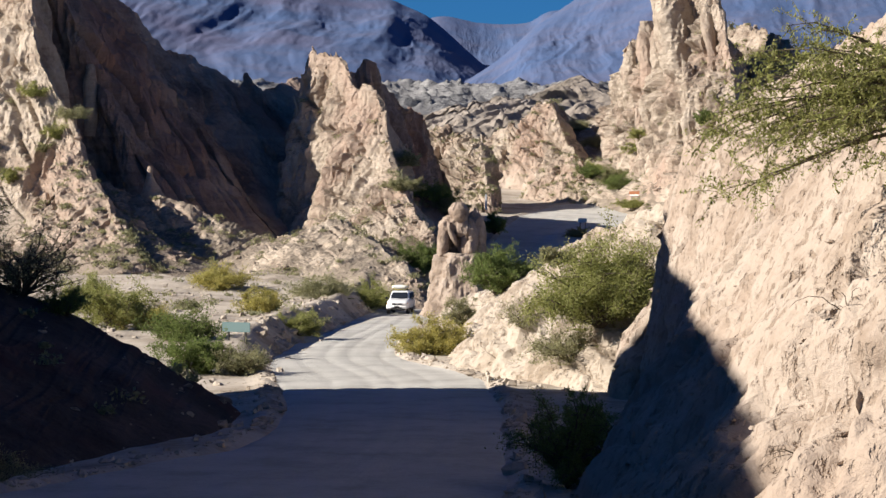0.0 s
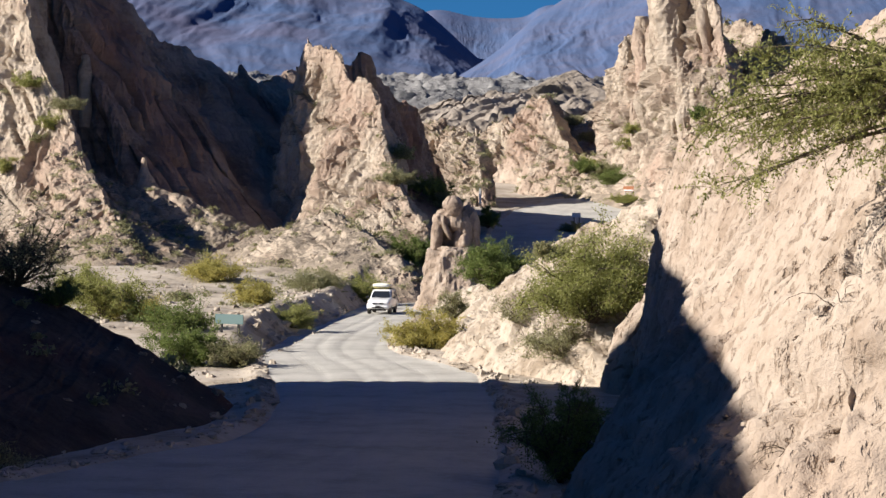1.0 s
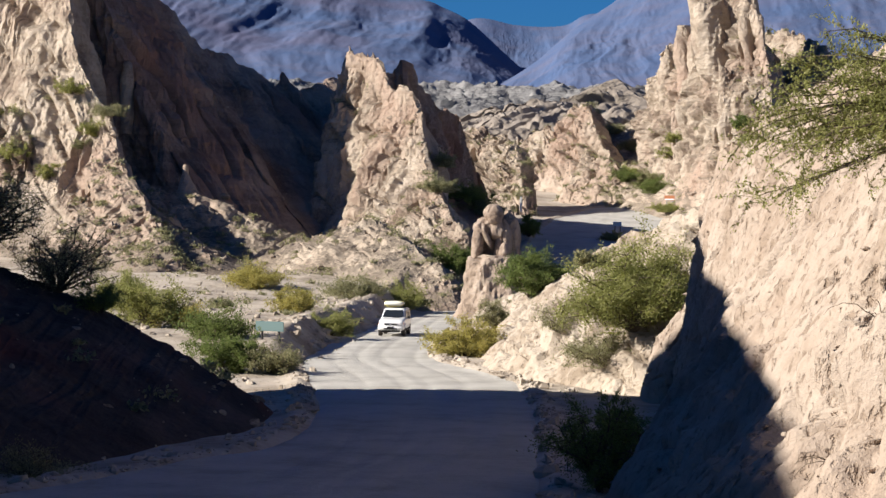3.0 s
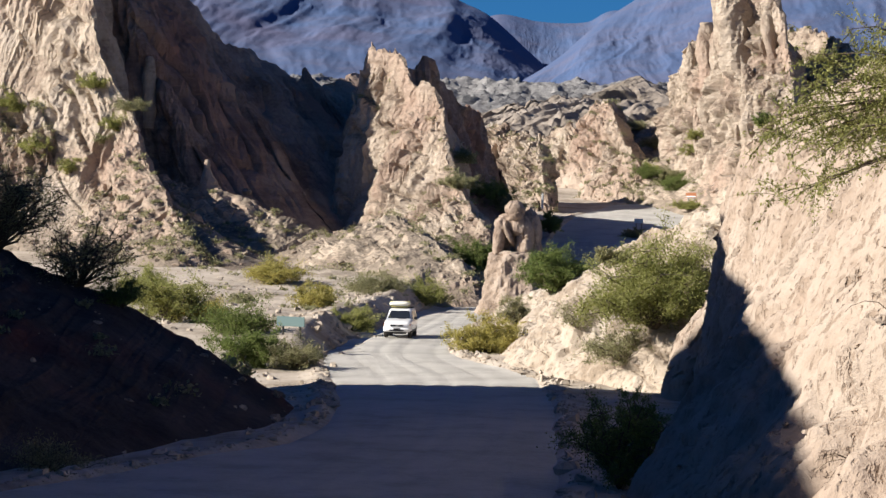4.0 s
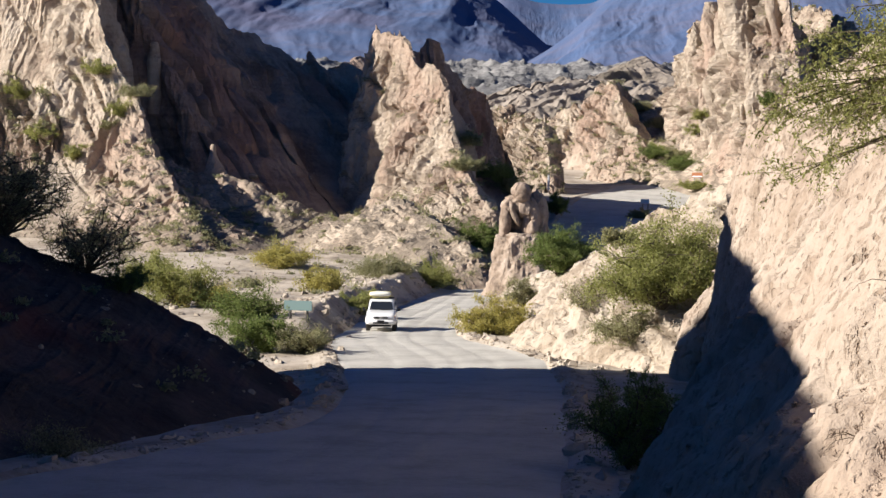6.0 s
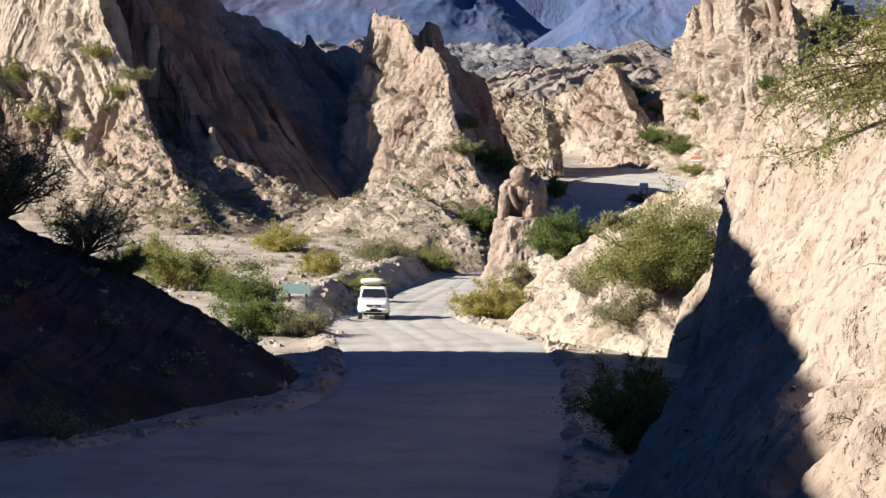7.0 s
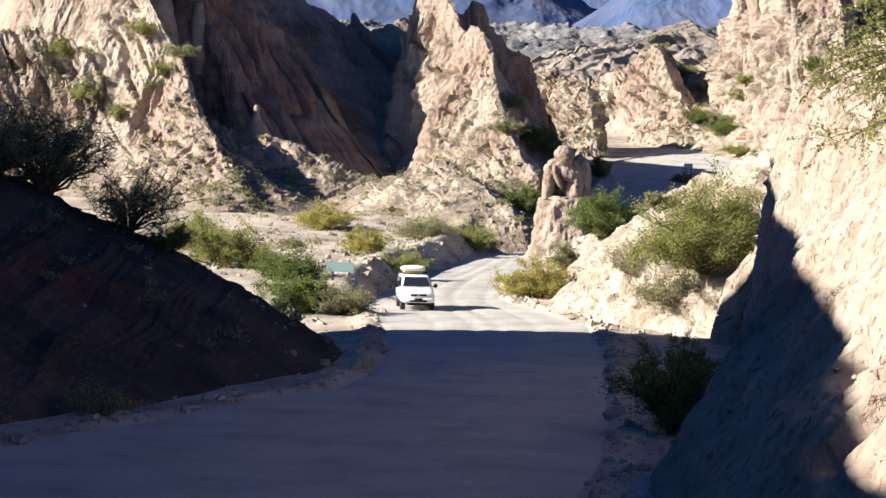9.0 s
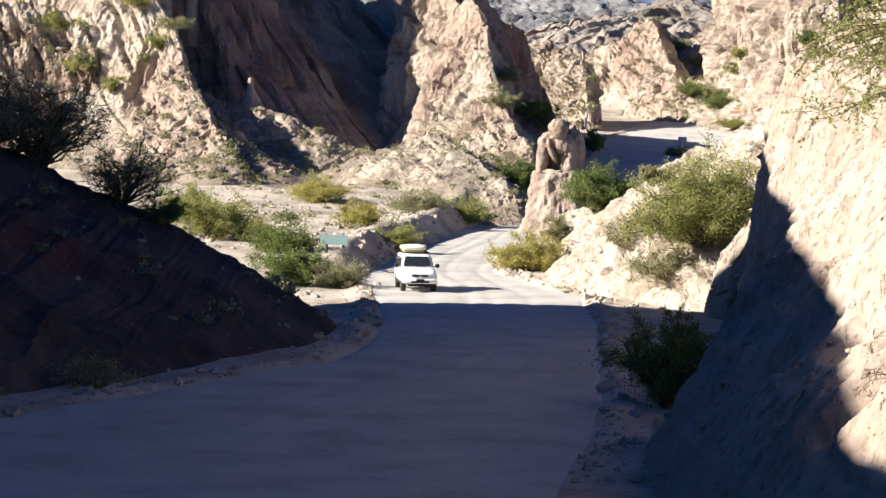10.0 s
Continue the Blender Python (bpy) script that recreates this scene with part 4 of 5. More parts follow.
    part("badge", block("badge", 2.43, 0, 0.81, 0.02, 0.12, 0.09, M_CHROME, 0.01), thing)
    bumper = part("bumper", loft("bumper", [(2.28, 0.42, 0.66, 0.87, 0.85), (2.42, 0.40, 0.66, 0.84, 0.82), (2.52, 0.44, 0.62, 0.72, 0.7)], M_WHITE, 20, 6), thing)
    part("air_intake", block("air_intake", 2.51, 0, 0.50, 0.05, 0.9, 0.10, M_BLACK, 0.01), bumper)
    part("number_plate", block("number_plate", 2.54, 0, 0.60, 0.02, 0.4, 0.10, M_BLACK, 0.005), bumper, "dark number plate without writing")
    part("rear_bumper", block("rear_bumper", -2.5, 0, 0.52, 0.16, 1.6, 0.16, M_BLACK, 0.03), thing)
    part("skid_plate", block("skid_plate", 2.2, 0, 0.36, 0.5, 1.2, 0.06, M_BLACK, 0.015, 12), thing)
    part("wiper", block("wiper", 0.92, 0.2, 1.19, 0.03, 0.5, 0.02, M_BLACK, 0.004), thing)
    for x in (-1.6, -0.9, -0.2):
        part("roof_bar", block("roof_bar", x, 0, 1.83, 0.06, 1.4, 0.05, M_BLACK, 0.012), thing)
    tray = part("load_base", block("load_base", -0.85, -0.1, 1.89, 1.8, 1.0, 0.06, M_YELLOW, 0.02), thing, "yellow webbing round the roof load")
    part("strap", block("strap", -0.4, -0.1, 2.075, 0.04, 1.29, 0.3, M_YELLOW, 0.015), tray)
    part("roof_load", loft("roof_load", [(-1.85, 2.02, 2.12, 0.42, 0.38), (-1.78, 1.95, 2.16, 0.58, 0.56), (-1.0, 1.94, 2.22, 0.64, 0.62), (-0.2, 1.94, 2.22, 0.64, 0.62), (0.02, 1.95, 2.18, 0.6, 0.58), (0.12, 2.0, 2.12, 0.46, 0.42)], M_CREAM, 26, 3.2), thing, "cream canvas roof load", pose(0, -0.1, 0))
    wheels = []
    for x in (1.5, -1.45):
        for sgn in (-1, 1):
            wheel = new("wheel")
            wheel.parent = thing
            wheel.matrix_basis = pose(x, sgn * 0.76, WHEEL_R)
            prof = [(0.22, -0.10), (0.33, -0.125), (0.362, -0.10), (WHEEL_R, 0), (0.362, 0.10), (0.33, 0.125), (0.22, 0.10)]
            th = np.arange(28) / 28 * 2 * np.pi
            tread = 1 + 0.02 * (np.arange(28) % 2)[None]
            p = np.array([[r, w] for r, w in prof])
            v = np.stack([p[:, 0:1] * np.cos(th)[None] * tread, np.repeat(p[:, 1:2], 28, 1), p[:, 0:1] * np.sin(th)[None] * tread], -1)
            part("tyre", mesh_from("tyre", v.reshape(-1, 3), grid_faces(7, 28, True), M_TYRE), wheel)
            bm = bmesh.new()
            bmesh.ops.create_cone(bm, cap_ends=True, segments=24, radius1=0.23, radius2=0.23, depth=0.16, matrix=pose(0, 0, 0, 90, 0, 0))
            for k in range(6):
                bmesh.ops.create_cube(bm, size=1, matrix=pose(0, 0, 0, 0, 60 * k, 0) @ pose(0.12, sgn * 0.085, 0) @ Matrix.Diagonal((0.2, 0.03, 0.05, 1)))
            part("rim", bm_mesh("rim", bm, M_RIM), wheel, "dusty steel rim")
            wheels.append(wheel)
    return tagged(thing, "white double-cab pickup with canopy and cream roof load driving on gravel", "pickup"), wheels


def resize(thing, k):
    """Scale a thing's parts, keeping its own scale at one."""
    for child in thing.children:
        child.location = child.location * k
        if child.type == 'MESH':
            child.data.transform(Matrix.Diagonal((k, k, k, 1)))
        resize(child, k)


CAR_SIZE = 0.91
car, car_wheels = build_pickup()
resize(car, CAR_SIZE)

# ---------------------------------------------------------------- road signs
M_SIGN_BACK = material("sign_sheet_back", (0.105, 0.16, 0.155), 0.6)
M_SIGN_WHITE = material("sign_white", (0.8, 0.8, 0.77), 0.5)
M_SIGN_ORANGE = material("sign_orange", (0.33, 0.13, 0.06), 0.6)
M_POST = material("grey_post", (0.22, 0.21, 0.19), 0.8)
M_DARK_POST = material("dark_post", (0.035, 0.033, 0.03), 0.8)


def sign(base, wide, high, top, gap, sheet, post, label, turn=0, bars=None):
    """A road sign: a sheet on two posts; bars: plain strips in place of writing."""
    thing = new("road_sign")
    thing.matrix_basis = pose(*base, 0, 0, turn)
    board = part("board", block("board", 0, 0, top - high / 2, wide, 0.04, high, sheet, 0.012), thing)
    for s in (-1, 1):
        part("post", block("post", s * gap / 2, 0.07, (top + 0.02) / 2 - 0.2, 0.11, 0.09, top + 0.42, post, 0.01), thing)
    for z, w, m in bars or []:
        part("stripe", block("stripe", 0, -0.026, top - high / 2 + z, w, 0.012, high * 0.22, m, 0.003), board)
    return tagged(thing, label, "road sign")


sx0, sy0, sz0 = (-10.43, 141.04, 0.97)
sign((sx0, sy0, sz0), 1.75, 0.5, 0.95, 1.05, M_SIGN_BACK, M_DARK_POST, "grey-green back of a wide road sign on two posts", -32)
sign((14.61, 293, float(ground(14.61, 293)[0])), 1.15, 0.45, 1.4, 0.7, M_SIGN_WHITE, M_POST, "white road sign on two posts beside the bend", -42)
sign((21.75, 318, 8.05), 1.3, 0.55, 1.45, 0.8, M_SIGN_ORANGE, M_POST, "orange and white road sign on two posts", -30, [(-0.16, 1.2, M_SIGN_WHITE)])
# sunlit rock edge, stood in for by a white shaft and cap
sx0, sy0, sz0 = (4.75, 309.0, 7.6)
post = new("marker_post")
post.location = (sx0, sy0, sz0 - 0.2)
part("shaft", block("shaft", 0, 0, 0.85, 0.22, 0.22, 1.7, M_SIGN_WHITE, 0.03), post)
part("cap", block("cap", 0, 0, 1.76, 0.26, 0.26, 0.12, M_POST, 0.02), post)
tagged(post, "bright sunlit rock edge beside the far road", "post")

# ---------------------------------------------------------------- shrubs
def shrub(place, width, height, mat, label, seed, leaves=5000, leaf=0.085, **kw):
    ob = bush("bush", (place[0], place[1], place[2] - 0.1), width, height, mat, label, "bush", seed, leaves, leaf, **kw)
    return tagged(ob, group="desert bushes")


shrub((6.75, 120.13, 2.56), 6.0, 3.9, M_LEAF, "large round olive-green thorn bush on the bank", 101, 49400, 0.058, stems=46, low=0.12)
shrub((5.54, 121.32, 1.04), 4.2, 1.7, M_LEAF_GREY, "sparse pale green bush at the bank's foot", 102, 11400, 0.048, stems=26, bare=0.3)
shrub((3.01, 158.62, 2.75), 4.1, 2.5, M_LEAF_GREEN, "dense bright green bush beside the rock pillar", 103, 28500, 0.061, stems=34)
shrub((-0.47, 145.46, 0.05), 3.7, 2.0, M_LEAF_YELLOW, "yellow-green bush at the road's edge", 104, 20900, 0.054, stems=34, low=0.0)
shrub((1.14, 156.57, 1.14), 2.6, 1.7, M_LEAF_GREY, "grey scrubby bush below the pillar", 105, 9500, 0.048, stems=22, bare=0.2)
shrub((3.64, 127.51, 2.24), 3.0, 1.3, M_LEAF_GREY, "thin grey scrub on the bank", 106, 4940, 0.041, stems=22, bare=0.4)
shrub((-18.04, 152.79, 0.98), 4.6, 3.0, M_LEAF, "tall olive-green bush on the flat", 107, 24700, 0.058, stems=34)
shrub((-23.83, 187.48, 1.16), 3.6, 1.9, M_LEAF, "olive-green bush on the flat", 108, 15200, 0.058, stems=26)
shrub((-16.06, 153.13, 0.96), 3.2, 1.6, M_LEAF_YELLOW, "yellowish bush on the flat", 109, 13300, 0.054, stems=24)
shrub((-13.38, 142.71, 0.95), 4.2, 1.3, M_LEAF_GREEN, "low dark green bush on the flat", 110, 15200, 0.054, stems=28)
shrub((-16.60, 207.36, 1.63), 4.2, 1.6, M_LEAF_YELLOW, "bright yellow-green bush below the slope", 111, 17100, 0.068, stems=30)
shrub((-11.28, 172.44, 1.14), 3.1, 1.6, M_LEAF_YELLOW, "yellow-green bush on the flat", 112, 15200, 0.054, stems=26)
shrub((-8.44, 161.65, 0.36), 2.9, 1.3, M_LEAF, "low olive bush at the verge", 113, 13300, 0.051, stems=24)
shrub((-11.40, 128.60, 0.07), 3.3, 1.8, M_LEAF_GREEN, "leafy green bush below the sign", 114, 20900, 0.058, stems=30)
shrub((-9.31, 128.31, 0.02), 2.9, 1.5, M_LEAF_GREY, "dark twiggy bush below the sign", 115, 13300, 0.048, stems=34, bare=0.2)
shrub((-8.44, 196.94, 1.35), 4.4, 1.4, M_LEAF_GREY, "wide grey-green bush below the mound", 116, 17100, 0.058, stems=34)
shrub((-5.32, 203.91, 0.37), 4.0, 1.9, M_LEAF, "olive bush at the verge", 117, 17100, 0.058, stems=28)
shrub((-1.90, 222.65, 2.40), 4.4, 2.9, M_LEAF_GREEN, "dark green bush in the mound's shade", 118, 19000, 0.068, stems=28)
shrub((-0.51, 284.26, 7.81), 4.2, 2.2, M_LEAF_GREEN, "dark green bush on the shaded flank", 119, 13300, 0.068, stems=24)
shrub((1.21, 284.37, 6.66), 3.8, 1.6, M_LEAF_GREY, "grey scrub on the shaded flank", 120, 9500, 0.068, stems=24)
shrub((5.28, 287.53, 4.91), 2.6, 2.6, M_LEAF_GREEN, "dark bush behind the rock pillar", 121, 11400, 0.068, stems=24)
shrub((18.55, 352.05, 11.73), 4.5, 1.6, M_LEAF, "olive bush below the far rocks", 122, 9500, 0.082, stems=22)
shrub((20.78, 341.81, 11.07), 4.0, 1.4, M_LEAF_GREY, "grey-green bush below the far rocks", 123, 7600, 0.082, stems=20)
shrub((23.68, 340.82, 14.22), 3.4, 1.8, M_LEAF, "olive bush on the far slope", 124, 7600, 0.082, stems=20)
shrub((28.79, 309.40, 16.50), 2.2, 2.6, M_LEAF_GREEN, "green bush at the foot of the massif", 125, 7600, 0.068, stems=18)
shrub((-35.97, 246.14, 17.48), 3.0, 1.3, M_LEAF, "olive bush high on the spur", 126, 6650, 0.068, stems=18)
shrub((-32.45, 243.95, 15.51), 3.6, 0.8, M_LEAF_GREY, "flat grey bush high on the spur", 127, 5700, 0.068, stems=18)
shrub((-33.45, 243.95, 13.71), 3.0, 1.2, M_LEAF, "olive bush on the spur", 128, 6650, 0.068, stems=18)
shrub((-34.69, 244.00, 12.58), 2.0, 0.9, M_LEAF_GREY, "grey bush on the spur", 129, 4750, 0.068, stems=16)
shrub((-37.31, 243.45, 9.91), 2.8, 1.2, M_LEAF, "olive bush on the gravel slope", 130, 6650, 0.068, stems=18)
shrub((-42.98, 249.24, 15.34), 3.4, 1.8, M_LEAF, "olive bush under the pinnacles", 131, 7600, 0.068, stems=20)
shrub((-40.65, 245.73, 11.52), 3.0, 1.6, M_LEAF, "olive bush on the gravel slope", 132, 7600, 0.068, stems=20)
shrub((-16.66, 181.59, 1.07), 1.6, 0.7, M_LEAF_GREY, "small grey tuft on the flat", 133, 4750, 0.041, stems=16)
shrub((-3.35, 234.43, 9.14), 3.0, 1.1, M_LEAF_GREY, "grey scrub on the tower's crest", 300, 9500, 0.068, stems=22)
shrub((-1.88, 279.70, 8.45), 4.4, 2.0, M_LEAF_GREEN, "dark green bush on the shaded scrub slope", 301, 9500, 0.068, stems=22)
shrub((0.10, 283.61, 7.17), 3.6, 1.6, M_LEAF_GREY, "grey scrub at the foot of the dark ridge", 302, 9500, 0.068, stems=22)
shrub((-3.16, 245.24, 11.43), 3.0, 1.0, M_LEAF_GREY, "low grey scrub on the shaded slope", 303, 9500, 0.068, stems=22)
shrub((20.81, 373.70, 15.82), 4.5, 1.2, M_LEAF_GREY, "grey-green scrub in the high valley", 304, 9500, 0.068, stems=22)
shrub((18.37, 341.80, 11.32), 4.5, 1.8, M_LEAF_GREEN, "green bush in the shaded valley", 305, 9500, 0.068, stems=22)
shrub((20.98, 333.66, 9.92), 5.0, 1.4, M_LEAF_GREEN, "dark green bush in the shaded valley", 306, 9500, 0.068, stems=22)
shrub((19.04, 392.05, 18.57), 4.0, 1.2, M_LEAF_GREY, "grey scrub in the high valley", 307, 9500, 0.068, stems=22)
shrub((23.43, 335.69, 16.05), 3.6, 1.2, M_LEAF, "olive scrub below the massif", 308, 9500, 0.068, stems=22)
shrub((14.02, 286.76, 4.66), 2.2, 0.9, M_LEAF_GREY, "grey scrub below the white sign", 309, 9500, 0.068, stems=22)
shrub((21.52, 316.47, 7.71), 3.2, 0.9, M_LEAF, "olive scrub beside the far road", 310, 9500, 0.068, stems=22)
shrub((5.52, 131.81, 4.99), 2.0, 0.8, M_LEAF_GREY, "grey scrub on the bank crest", 311, 9500, 0.068, stems=22)
# shaded shrubs near the road
shrub((3.45, 76.44, 0.06), 2.8, 2.9, M_LEAF_GREEN, "dark drooping bush at the cliff's foot", 140, 24700, 0.034, stems=44, low=0.0)
shrub((4.00, 79.50, 0.90), 1.6, 1.8, M_LEAF_GREEN, "dark bush against the cliff's foot", 141, 13300, 0.034, stems=30, low=0.0)
shrub((-20.41, 102.61, 6.52), 6.6, 3.0, M_LEAF_GREY, "dark thorny bush on the shaded bank", 147, 18000, 0.04, stems=50)
shrub((-18.62, 103.66, 5.81), 5.4, 3.6, M_LEAF_GREY, "dark thorny bush on the shaded bank", 142, 19000, 0.041, stems=60)
shrub((-15.59, 103.72, 4.46), 4.4, 2.7, M_LEAF_GREY, "dark twiggy bush on the shaded bank", 143, 11400, 0.037, stems=54, bare=0.1)
shrub((-13.89, 103.21, 3.73), 2.0, 1.3, M_LEAF_GREEN, "dark leafy bush on the shaded bank", 144, 9500, 0.037, stems=24)
shrub((-15.51, 72.54, -0.01), 3.2, 1.0, M_LEAF_GREY, "dark low scrub at the bank's foot", 145, 7600, 0.034, stems=30, bare=0.2)
shrub((-12.69, 79.30, -0.04), 2.6, 0.8, M_LEAF_GREY, "dark low scrub along the road", 146, 6650, 0.034, stems=26, bare=0.2)


def build_acacia(base, reach, seed):
    """A thorn tree leaning out from the cliff top: arching limbs, twigs set with tiny paired leaflets."""
    rng = np.random.default_rng(seed)
    thing = new("acacia_tree")
    thing.location = base
    s = np.linspace(0, 1, 9)[:, None]
    trunk = s * np.array([-0.5, 0.0, 1.5]) + 0.06 * rng.normal(size=(9, 3)) * s
    v, f = tube(trunk, 0.11 - 0.05 * s[:, 0], 8)
    part("trunk", mesh_from("trunk", v, f, M_BARK), thing)
    wood, twigs, cs = [], [], []
    for i in range(42):
        start = trunk[rng.integers(4, 9)]
        az = rng.uniform(math.pi * 0.55, math.pi * 1.45) if i < 44 else rng.uniform(0, 2 * math.pi)
        ln = reach * rng.uniform(0.45, 1.0)
        rise = rng.uniform(-0.2, 0.62)
        d = np.array([math.cos(az) * 1.0, math.sin(az) * 0.6, 0])
        t = np.linspace(0, 1, 12)[:, None]
        limb = start + d * ln * t + np.array([0, 0, 1]) * (ln * (rise * t - (0.18 + 0.12 * rise) * t ** 2)) + np.cumsum(rng.normal(size=(12, 3)) * 0.03, 0)
        wood.append(tube(limb, 0.030 * (1.05 - t[:, 0]) + 0.004, 4))
        for j in range(23):
            k = rng.integers(3, 12)
            st = limb[k] if k == 11 else limb[k] + (limb[k + 1] - limb[k]) * rng.uniform()
            td = d * rng.uniform(0.1, 1.0) + np.array([rng.normal() * 0.45, rng.normal() * 0.45, rng.normal() * 0.5 - 0.15])
            td /= np.linalg.norm(td)
            tl = rng.uniform(0.3, 0.95)
            w = np.linspace(0, 1, 5)[:, None]
            tw = st + td * tl * w + np.array([0, 0, -0.18]) * tl * w ** 2 + rng.normal(size=(5, 3)) * 0.012
            twigs.append(tube(tw, 0.005 * (1.1 - w[:, 0]) + 0.002, 3))
            m = int(38 * tl)
            q = rng.uniform(0.1, 1.0, (m, 1))
            c = st + td * tl * q + np.array([0, 0, -0.18]) * tl * q ** 2 + rng.normal(size=(m, 3)) * 0.028
            cs.append(c)
    v, f = join(wood)
    part("wood", mesh_from("wood", v, f, M_BARK), thing)
    v, f = join(twigs)
    part("twig_spray", mesh_from("twig_spray", v, f, M_TWIG), thing)
    v, f = leaf_cards(rng, np.vstack(cs), 0.04, 0.36)
    part("crown", mesh_from("crown", v, f, M_LEAF), thing)
    return tagged(thing, "feathery olive-green thorn tree leaning over the cliff", "tree")


build_acacia((8.93, 48.80, 8.55), 4.2, 150)


def build_dry_stems(base, seed, n=9):
    """Bare curved stems hanging on the cliff."""
    rng = np.random.default_rng(seed)
    thing = new("dry_shrub")
    thing.location = base
    for i in range(n):
        az, ln = rng.uniform(-0.4, math.pi + 0.4), rng.uniform(0.5, 1.25)
        t = np.linspace(0, 1, 10)[:, None]
        d = np.array([math.cos(az), -0.35, 0])
        q = d * ln * t + np.array([0, -0.1, 1]) * (ln * (1.1 * t - rng.uniform(0.5, 1.4) * t ** 2)) + np.cumsum(rng.normal(size=(10, 3)) * 0.025, 0)
        v, f = tube(q, 0.007 * (1.1 - t[:, 0]) + 0.003, 4)
        part("stem", mesh_from("stem", v, f, M_BARK), thing)
    return tagged(thing, "bare dry shrub with curved stems on the cliff", "shrub")


build_dry_stems((6.32, 47.59, 3.28), 160)
build_dry_stems((7.02, 48.51, 5.85), 161, 5)

# ---------------------------------------------------------------- loose stones and tufts
def pick(p, fall, rng, count, low, high):
    """Random places on a slope, where its steepness lies between two limits."""
    n = grid_normals(p)[..., 2]
    ok = np.argwhere((np.abs(n) > low) & (np.abs(n) < high))
    ok = ok[rng.integers(0, len(ok), count)]
    return p[ok[:, 0], ok[:, 1]]


def stones_mesh(rng, places, small, large):
    th = np.arange(6) / 6 * 2 * np.pi
    ring = np.stack([np.cos(th), np.sin(th), 0 * th], -1)
    unit = np.vstack([ring * 0.8 + [0, 0, -0.35], ring + [0, 0, 0.15], ring * 0.55 + [0, 0, 0.6]])
    fc = np.vstack([grid_faces(3, 6, True), [[12, 13, 14, 15], [12, 15, 16, 17]]])
    n = len(places)
    r = small * (large / small) ** (rng.uniform(0, 1, n) ** 3)
    v = unit[None] * (1 + 0.3 * rng.normal(size=(n, 18, 1))) * r[:, None, None] * rng.uniform(0.6, 1.3, (n, 1, 3))
    v = v + places[:, None]
    f = fc[None] + (np.arange(n) * 18)[:, None, None]
    return v.reshape(-1, 3), f.reshape(-1, 4)


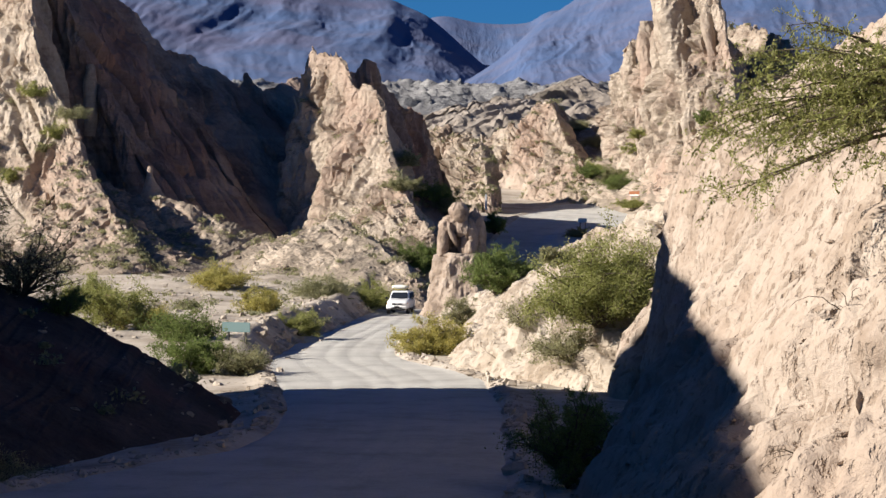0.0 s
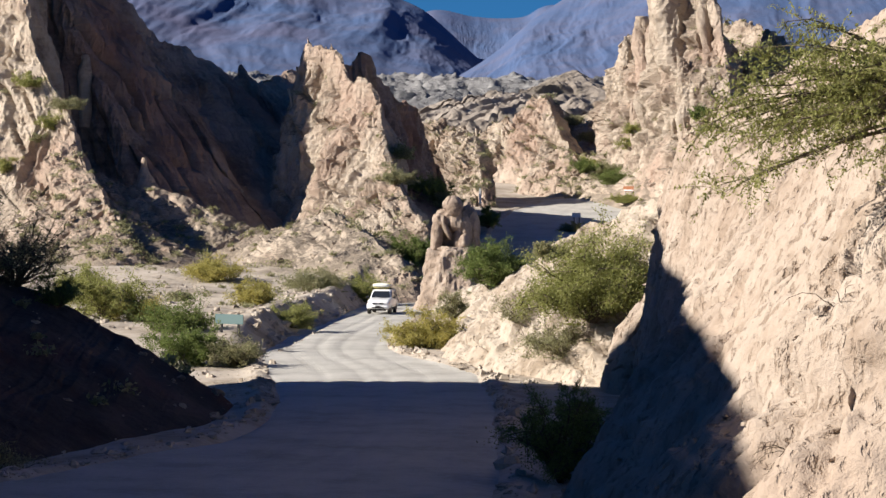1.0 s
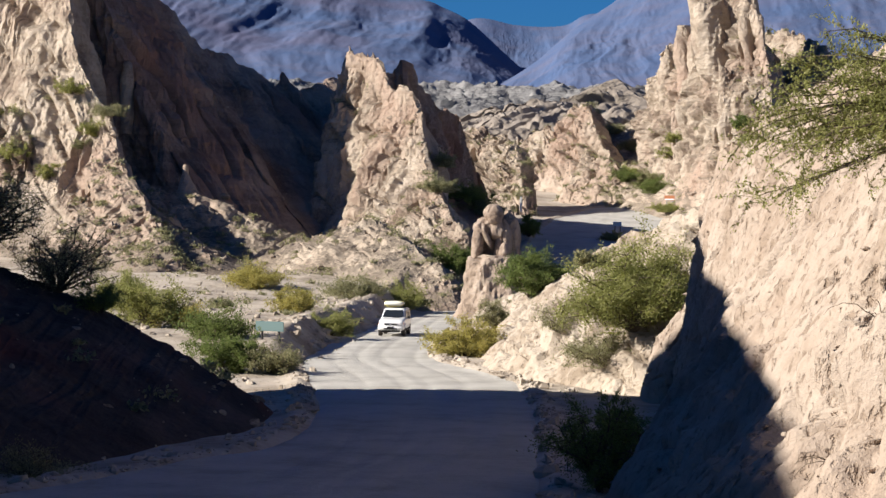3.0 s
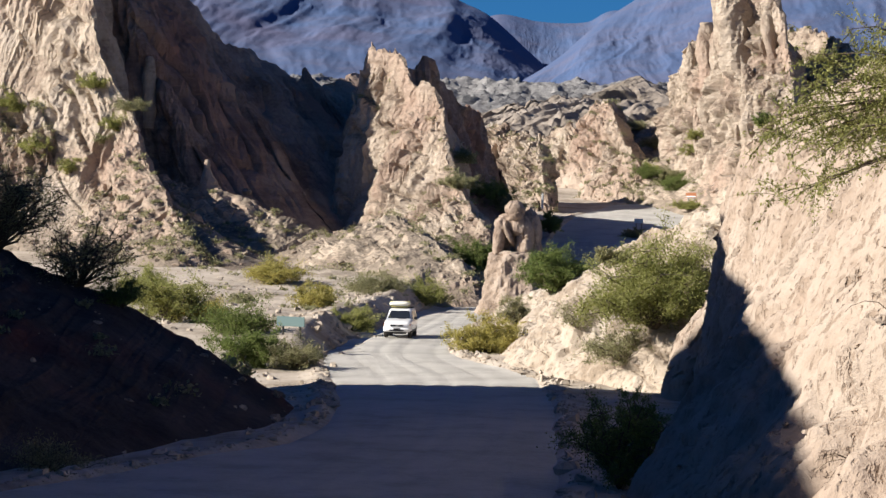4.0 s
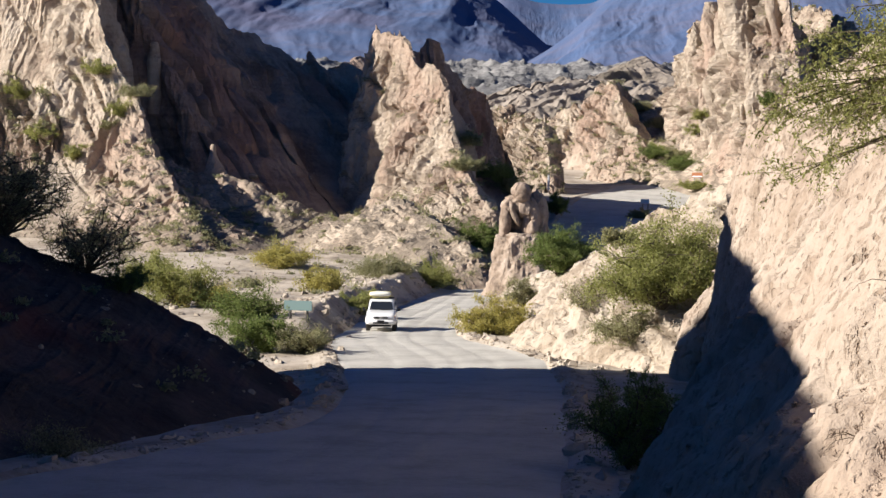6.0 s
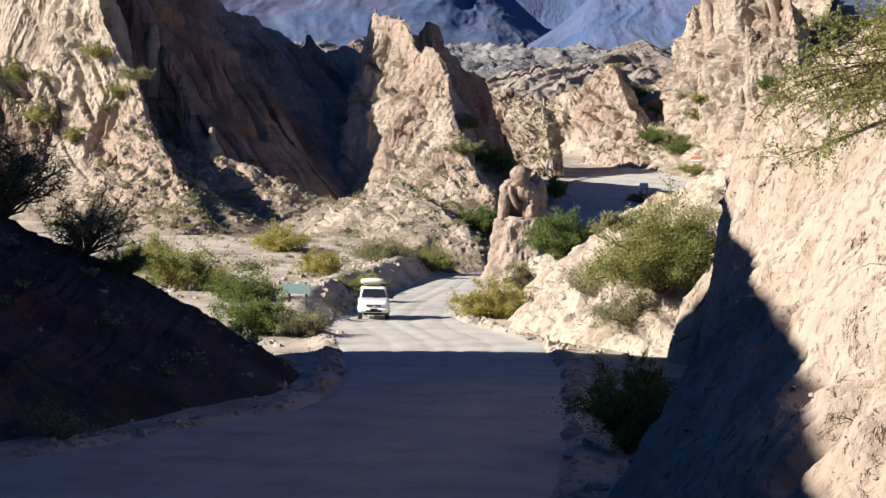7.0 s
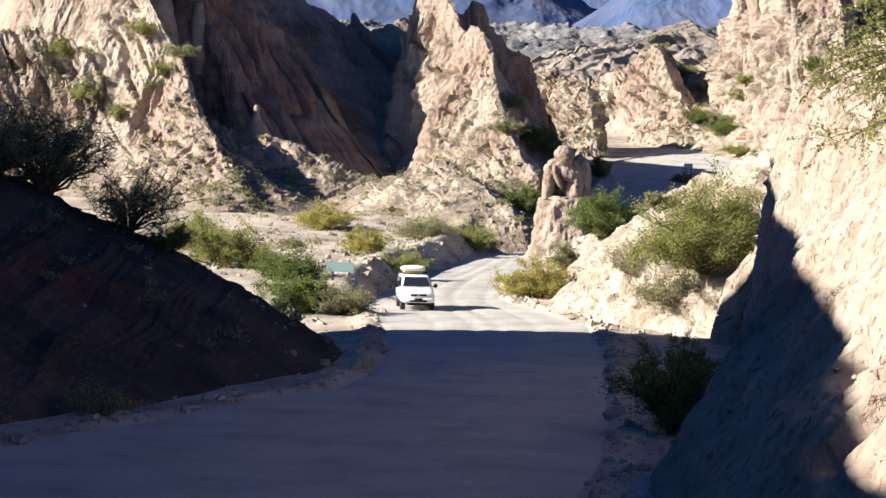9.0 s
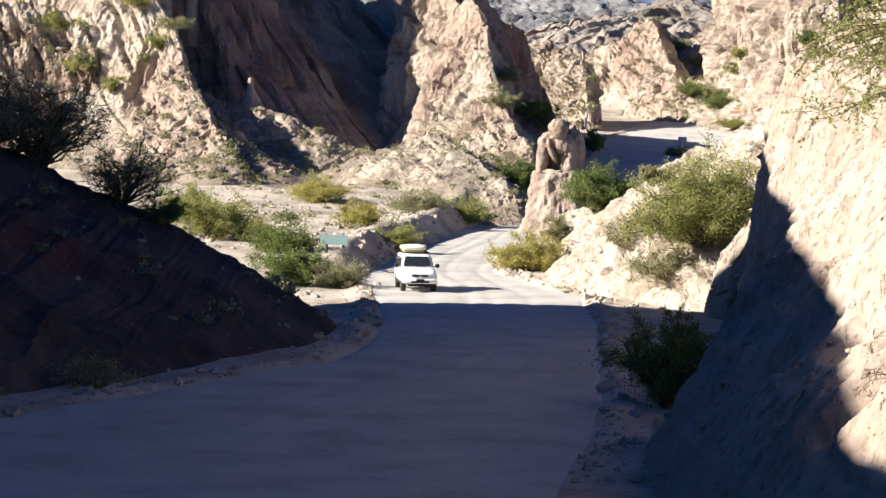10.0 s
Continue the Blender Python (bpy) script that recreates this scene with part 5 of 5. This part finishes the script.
def scatter():
    rng = np.random.default_rng(170)
    spots, pebbles, tufts = [], [], []
    for p, fall, mat in SLOPES:
        if mat in (M_ROCK, M_CLIFF, M_REDROCK_SHADED, M_REDDISH_SHADED):
            spots.append(pick(p, fall, rng, 800 if mat is M_ROCK else 160, 0.45, 1.01))
        if mat is M_CLIFF:
            pebbles.append(pick(p, fall, rng, 1500, 0.1, 1.01))
        if mat is M_REDROCK_SHADED:
            q = pick(p, fall, rng, 50, 0.6, 1.01)
            tufts.append(q[q[:, 2] > 0.9])
        if mat is M_ROCK:
            tufts.append(pick(p, fall, rng, 150, 0.6, 0.97))
    v, f = stones_mesh(rng, np.vstack(spots), 0.04, 0.4)
    tagged(new("rubble", mesh_from("rubble", v, f, M_ROCK)), "loose pale stones lying on the slopes", "stones", kind="stuff")
    v, f = stones_mesh(rng, np.vstack(pebbles), 0.02, 0.14)
    tagged(new("pebbles", mesh_from("pebbles", v, f, M_CLIFF)), "small stones stuck in the earth cliff", "stones", kind="stuff")
    y = rng.uniform(60, 250, 5200)
    cx, hw = np.interp(y, ROAD_LINE[:, 1], ROAD_LINE[:, 0]), np.interp(y, ROAD_LINE[:, 1], ROAD_HALF)
    x = cx + rng.choice([-1, 1], len(y)) * (hw + 0.1 + np.abs(rng.normal(size=len(y))) ** 1.5 * 1.1)
    x[:1500] = rng.uniform(-26, -7, 1500)
    y[:1500] = rng.uniform(130, 235, 1500)
    v, f = stones_mesh(rng, np.stack([x, y, ground(x, y)], -1), 0.03, 0.3)
    tagged(new("gravel", mesh_from("gravel", v, f, M_GROUND)), "gravel and stones along the verges and flat", "gravel", kind="stuff")
    x, y = rng.uniform(-27, -8, 70), rng.uniform(165, 240, 70)
    tufts.append(np.stack([x, y, ground(x, y)], -1))
    places = np.vstack(tufts)
    c = np.repeat(places, 60, 0)
    size = np.repeat(rng.uniform(0.25, 0.8, len(places)), 60)[:, None]
    c = c + rng.normal(size=c.shape) * size * np.array([0.5, 0.5, 0.22]) + np.array([0, 0, 0.25]) * size
    v, f = leaf_cards(rng, c, 0.11)
    tagged(new("scrub", mesh_from("scrub", v, f, M_LEAF_GREY)), "low grey-green scrub dotted over the slopes", "scrub", kind="stuff")


scatter()

# ---------------------------------------------------------------- movement
CAR = [(0.0, -3.06, 202.0), (1.0, -3.66, 189.5), (2.0, -4.30, 177.6), (2.7, -4.75, 170.9), (3.8, -5.42, 162.0), (4.5, -5.92, 157.6),
       (5.7, -6.55, 151.0), (6.8, -6.72, 145.2), (7.5, -6.72, 142.0), (8.0, -6.65, 139.6), (8.5, -6.55, 137.0), (9.0, -6.36, 134.1), (9.5, -6.05, 131.0), (10.0, -5.66, 127.6)]


def motions():
    ts, xs, ys = (np.array([r[i] for r in CAR]) for i in range(3))

    def place(t):
        """Smooth line through the car's places."""
        k = np.clip((t - ts) / 0.9, -6, 6)
        w = np.exp(-k ** 2)
        a = np.stack([np.ones_like(ts), ts - t], 1)
        fx = np.linalg.lstsq(a * w[:, None] ** 0.5, xs * w ** 0.5, rcond=None)[0]
        fy = np.linalg.lstsq(a * w[:, None] ** 0.5, ys * w ** 0.5, rcond=None)[0]
        return fx[0], fy[0], fx[1], fy[1]

    rows, turned, spin = [], 0.0, [(0.0, 0.0)]
    last = place(0)
    for i in range(1, 301):
        p = place(i / FPS)
        turned += math.degrees(math.hypot(p[0] - last[0], p[1] - last[1]) / (WHEEL_R * CAR_SIZE))
        spin.append((i / FPS, turned))
        last = p
    for i in range(41):
        t = i * 0.25
        x, y, vx, vy = place(t)
        yaw = math.degrees(math.atan2(vy, vx)) + float(np.interp(t, [0, 2, 3.5, 5, 7, 10], [-3.5, -3, 1, 4, 3, 2]))
        rows.append((t, pose(x, y, float(ground(x, y)[0]) + 0.06, 0, 0, yaw)))
    walk(car, rows)
    for wheel in car_wheels:
        x, y, z = wheel.matrix_basis.translation
        walk(wheel, [(t, pose(x, y, z, 0, a % 360, 0)) for t, a in spin])


motions()
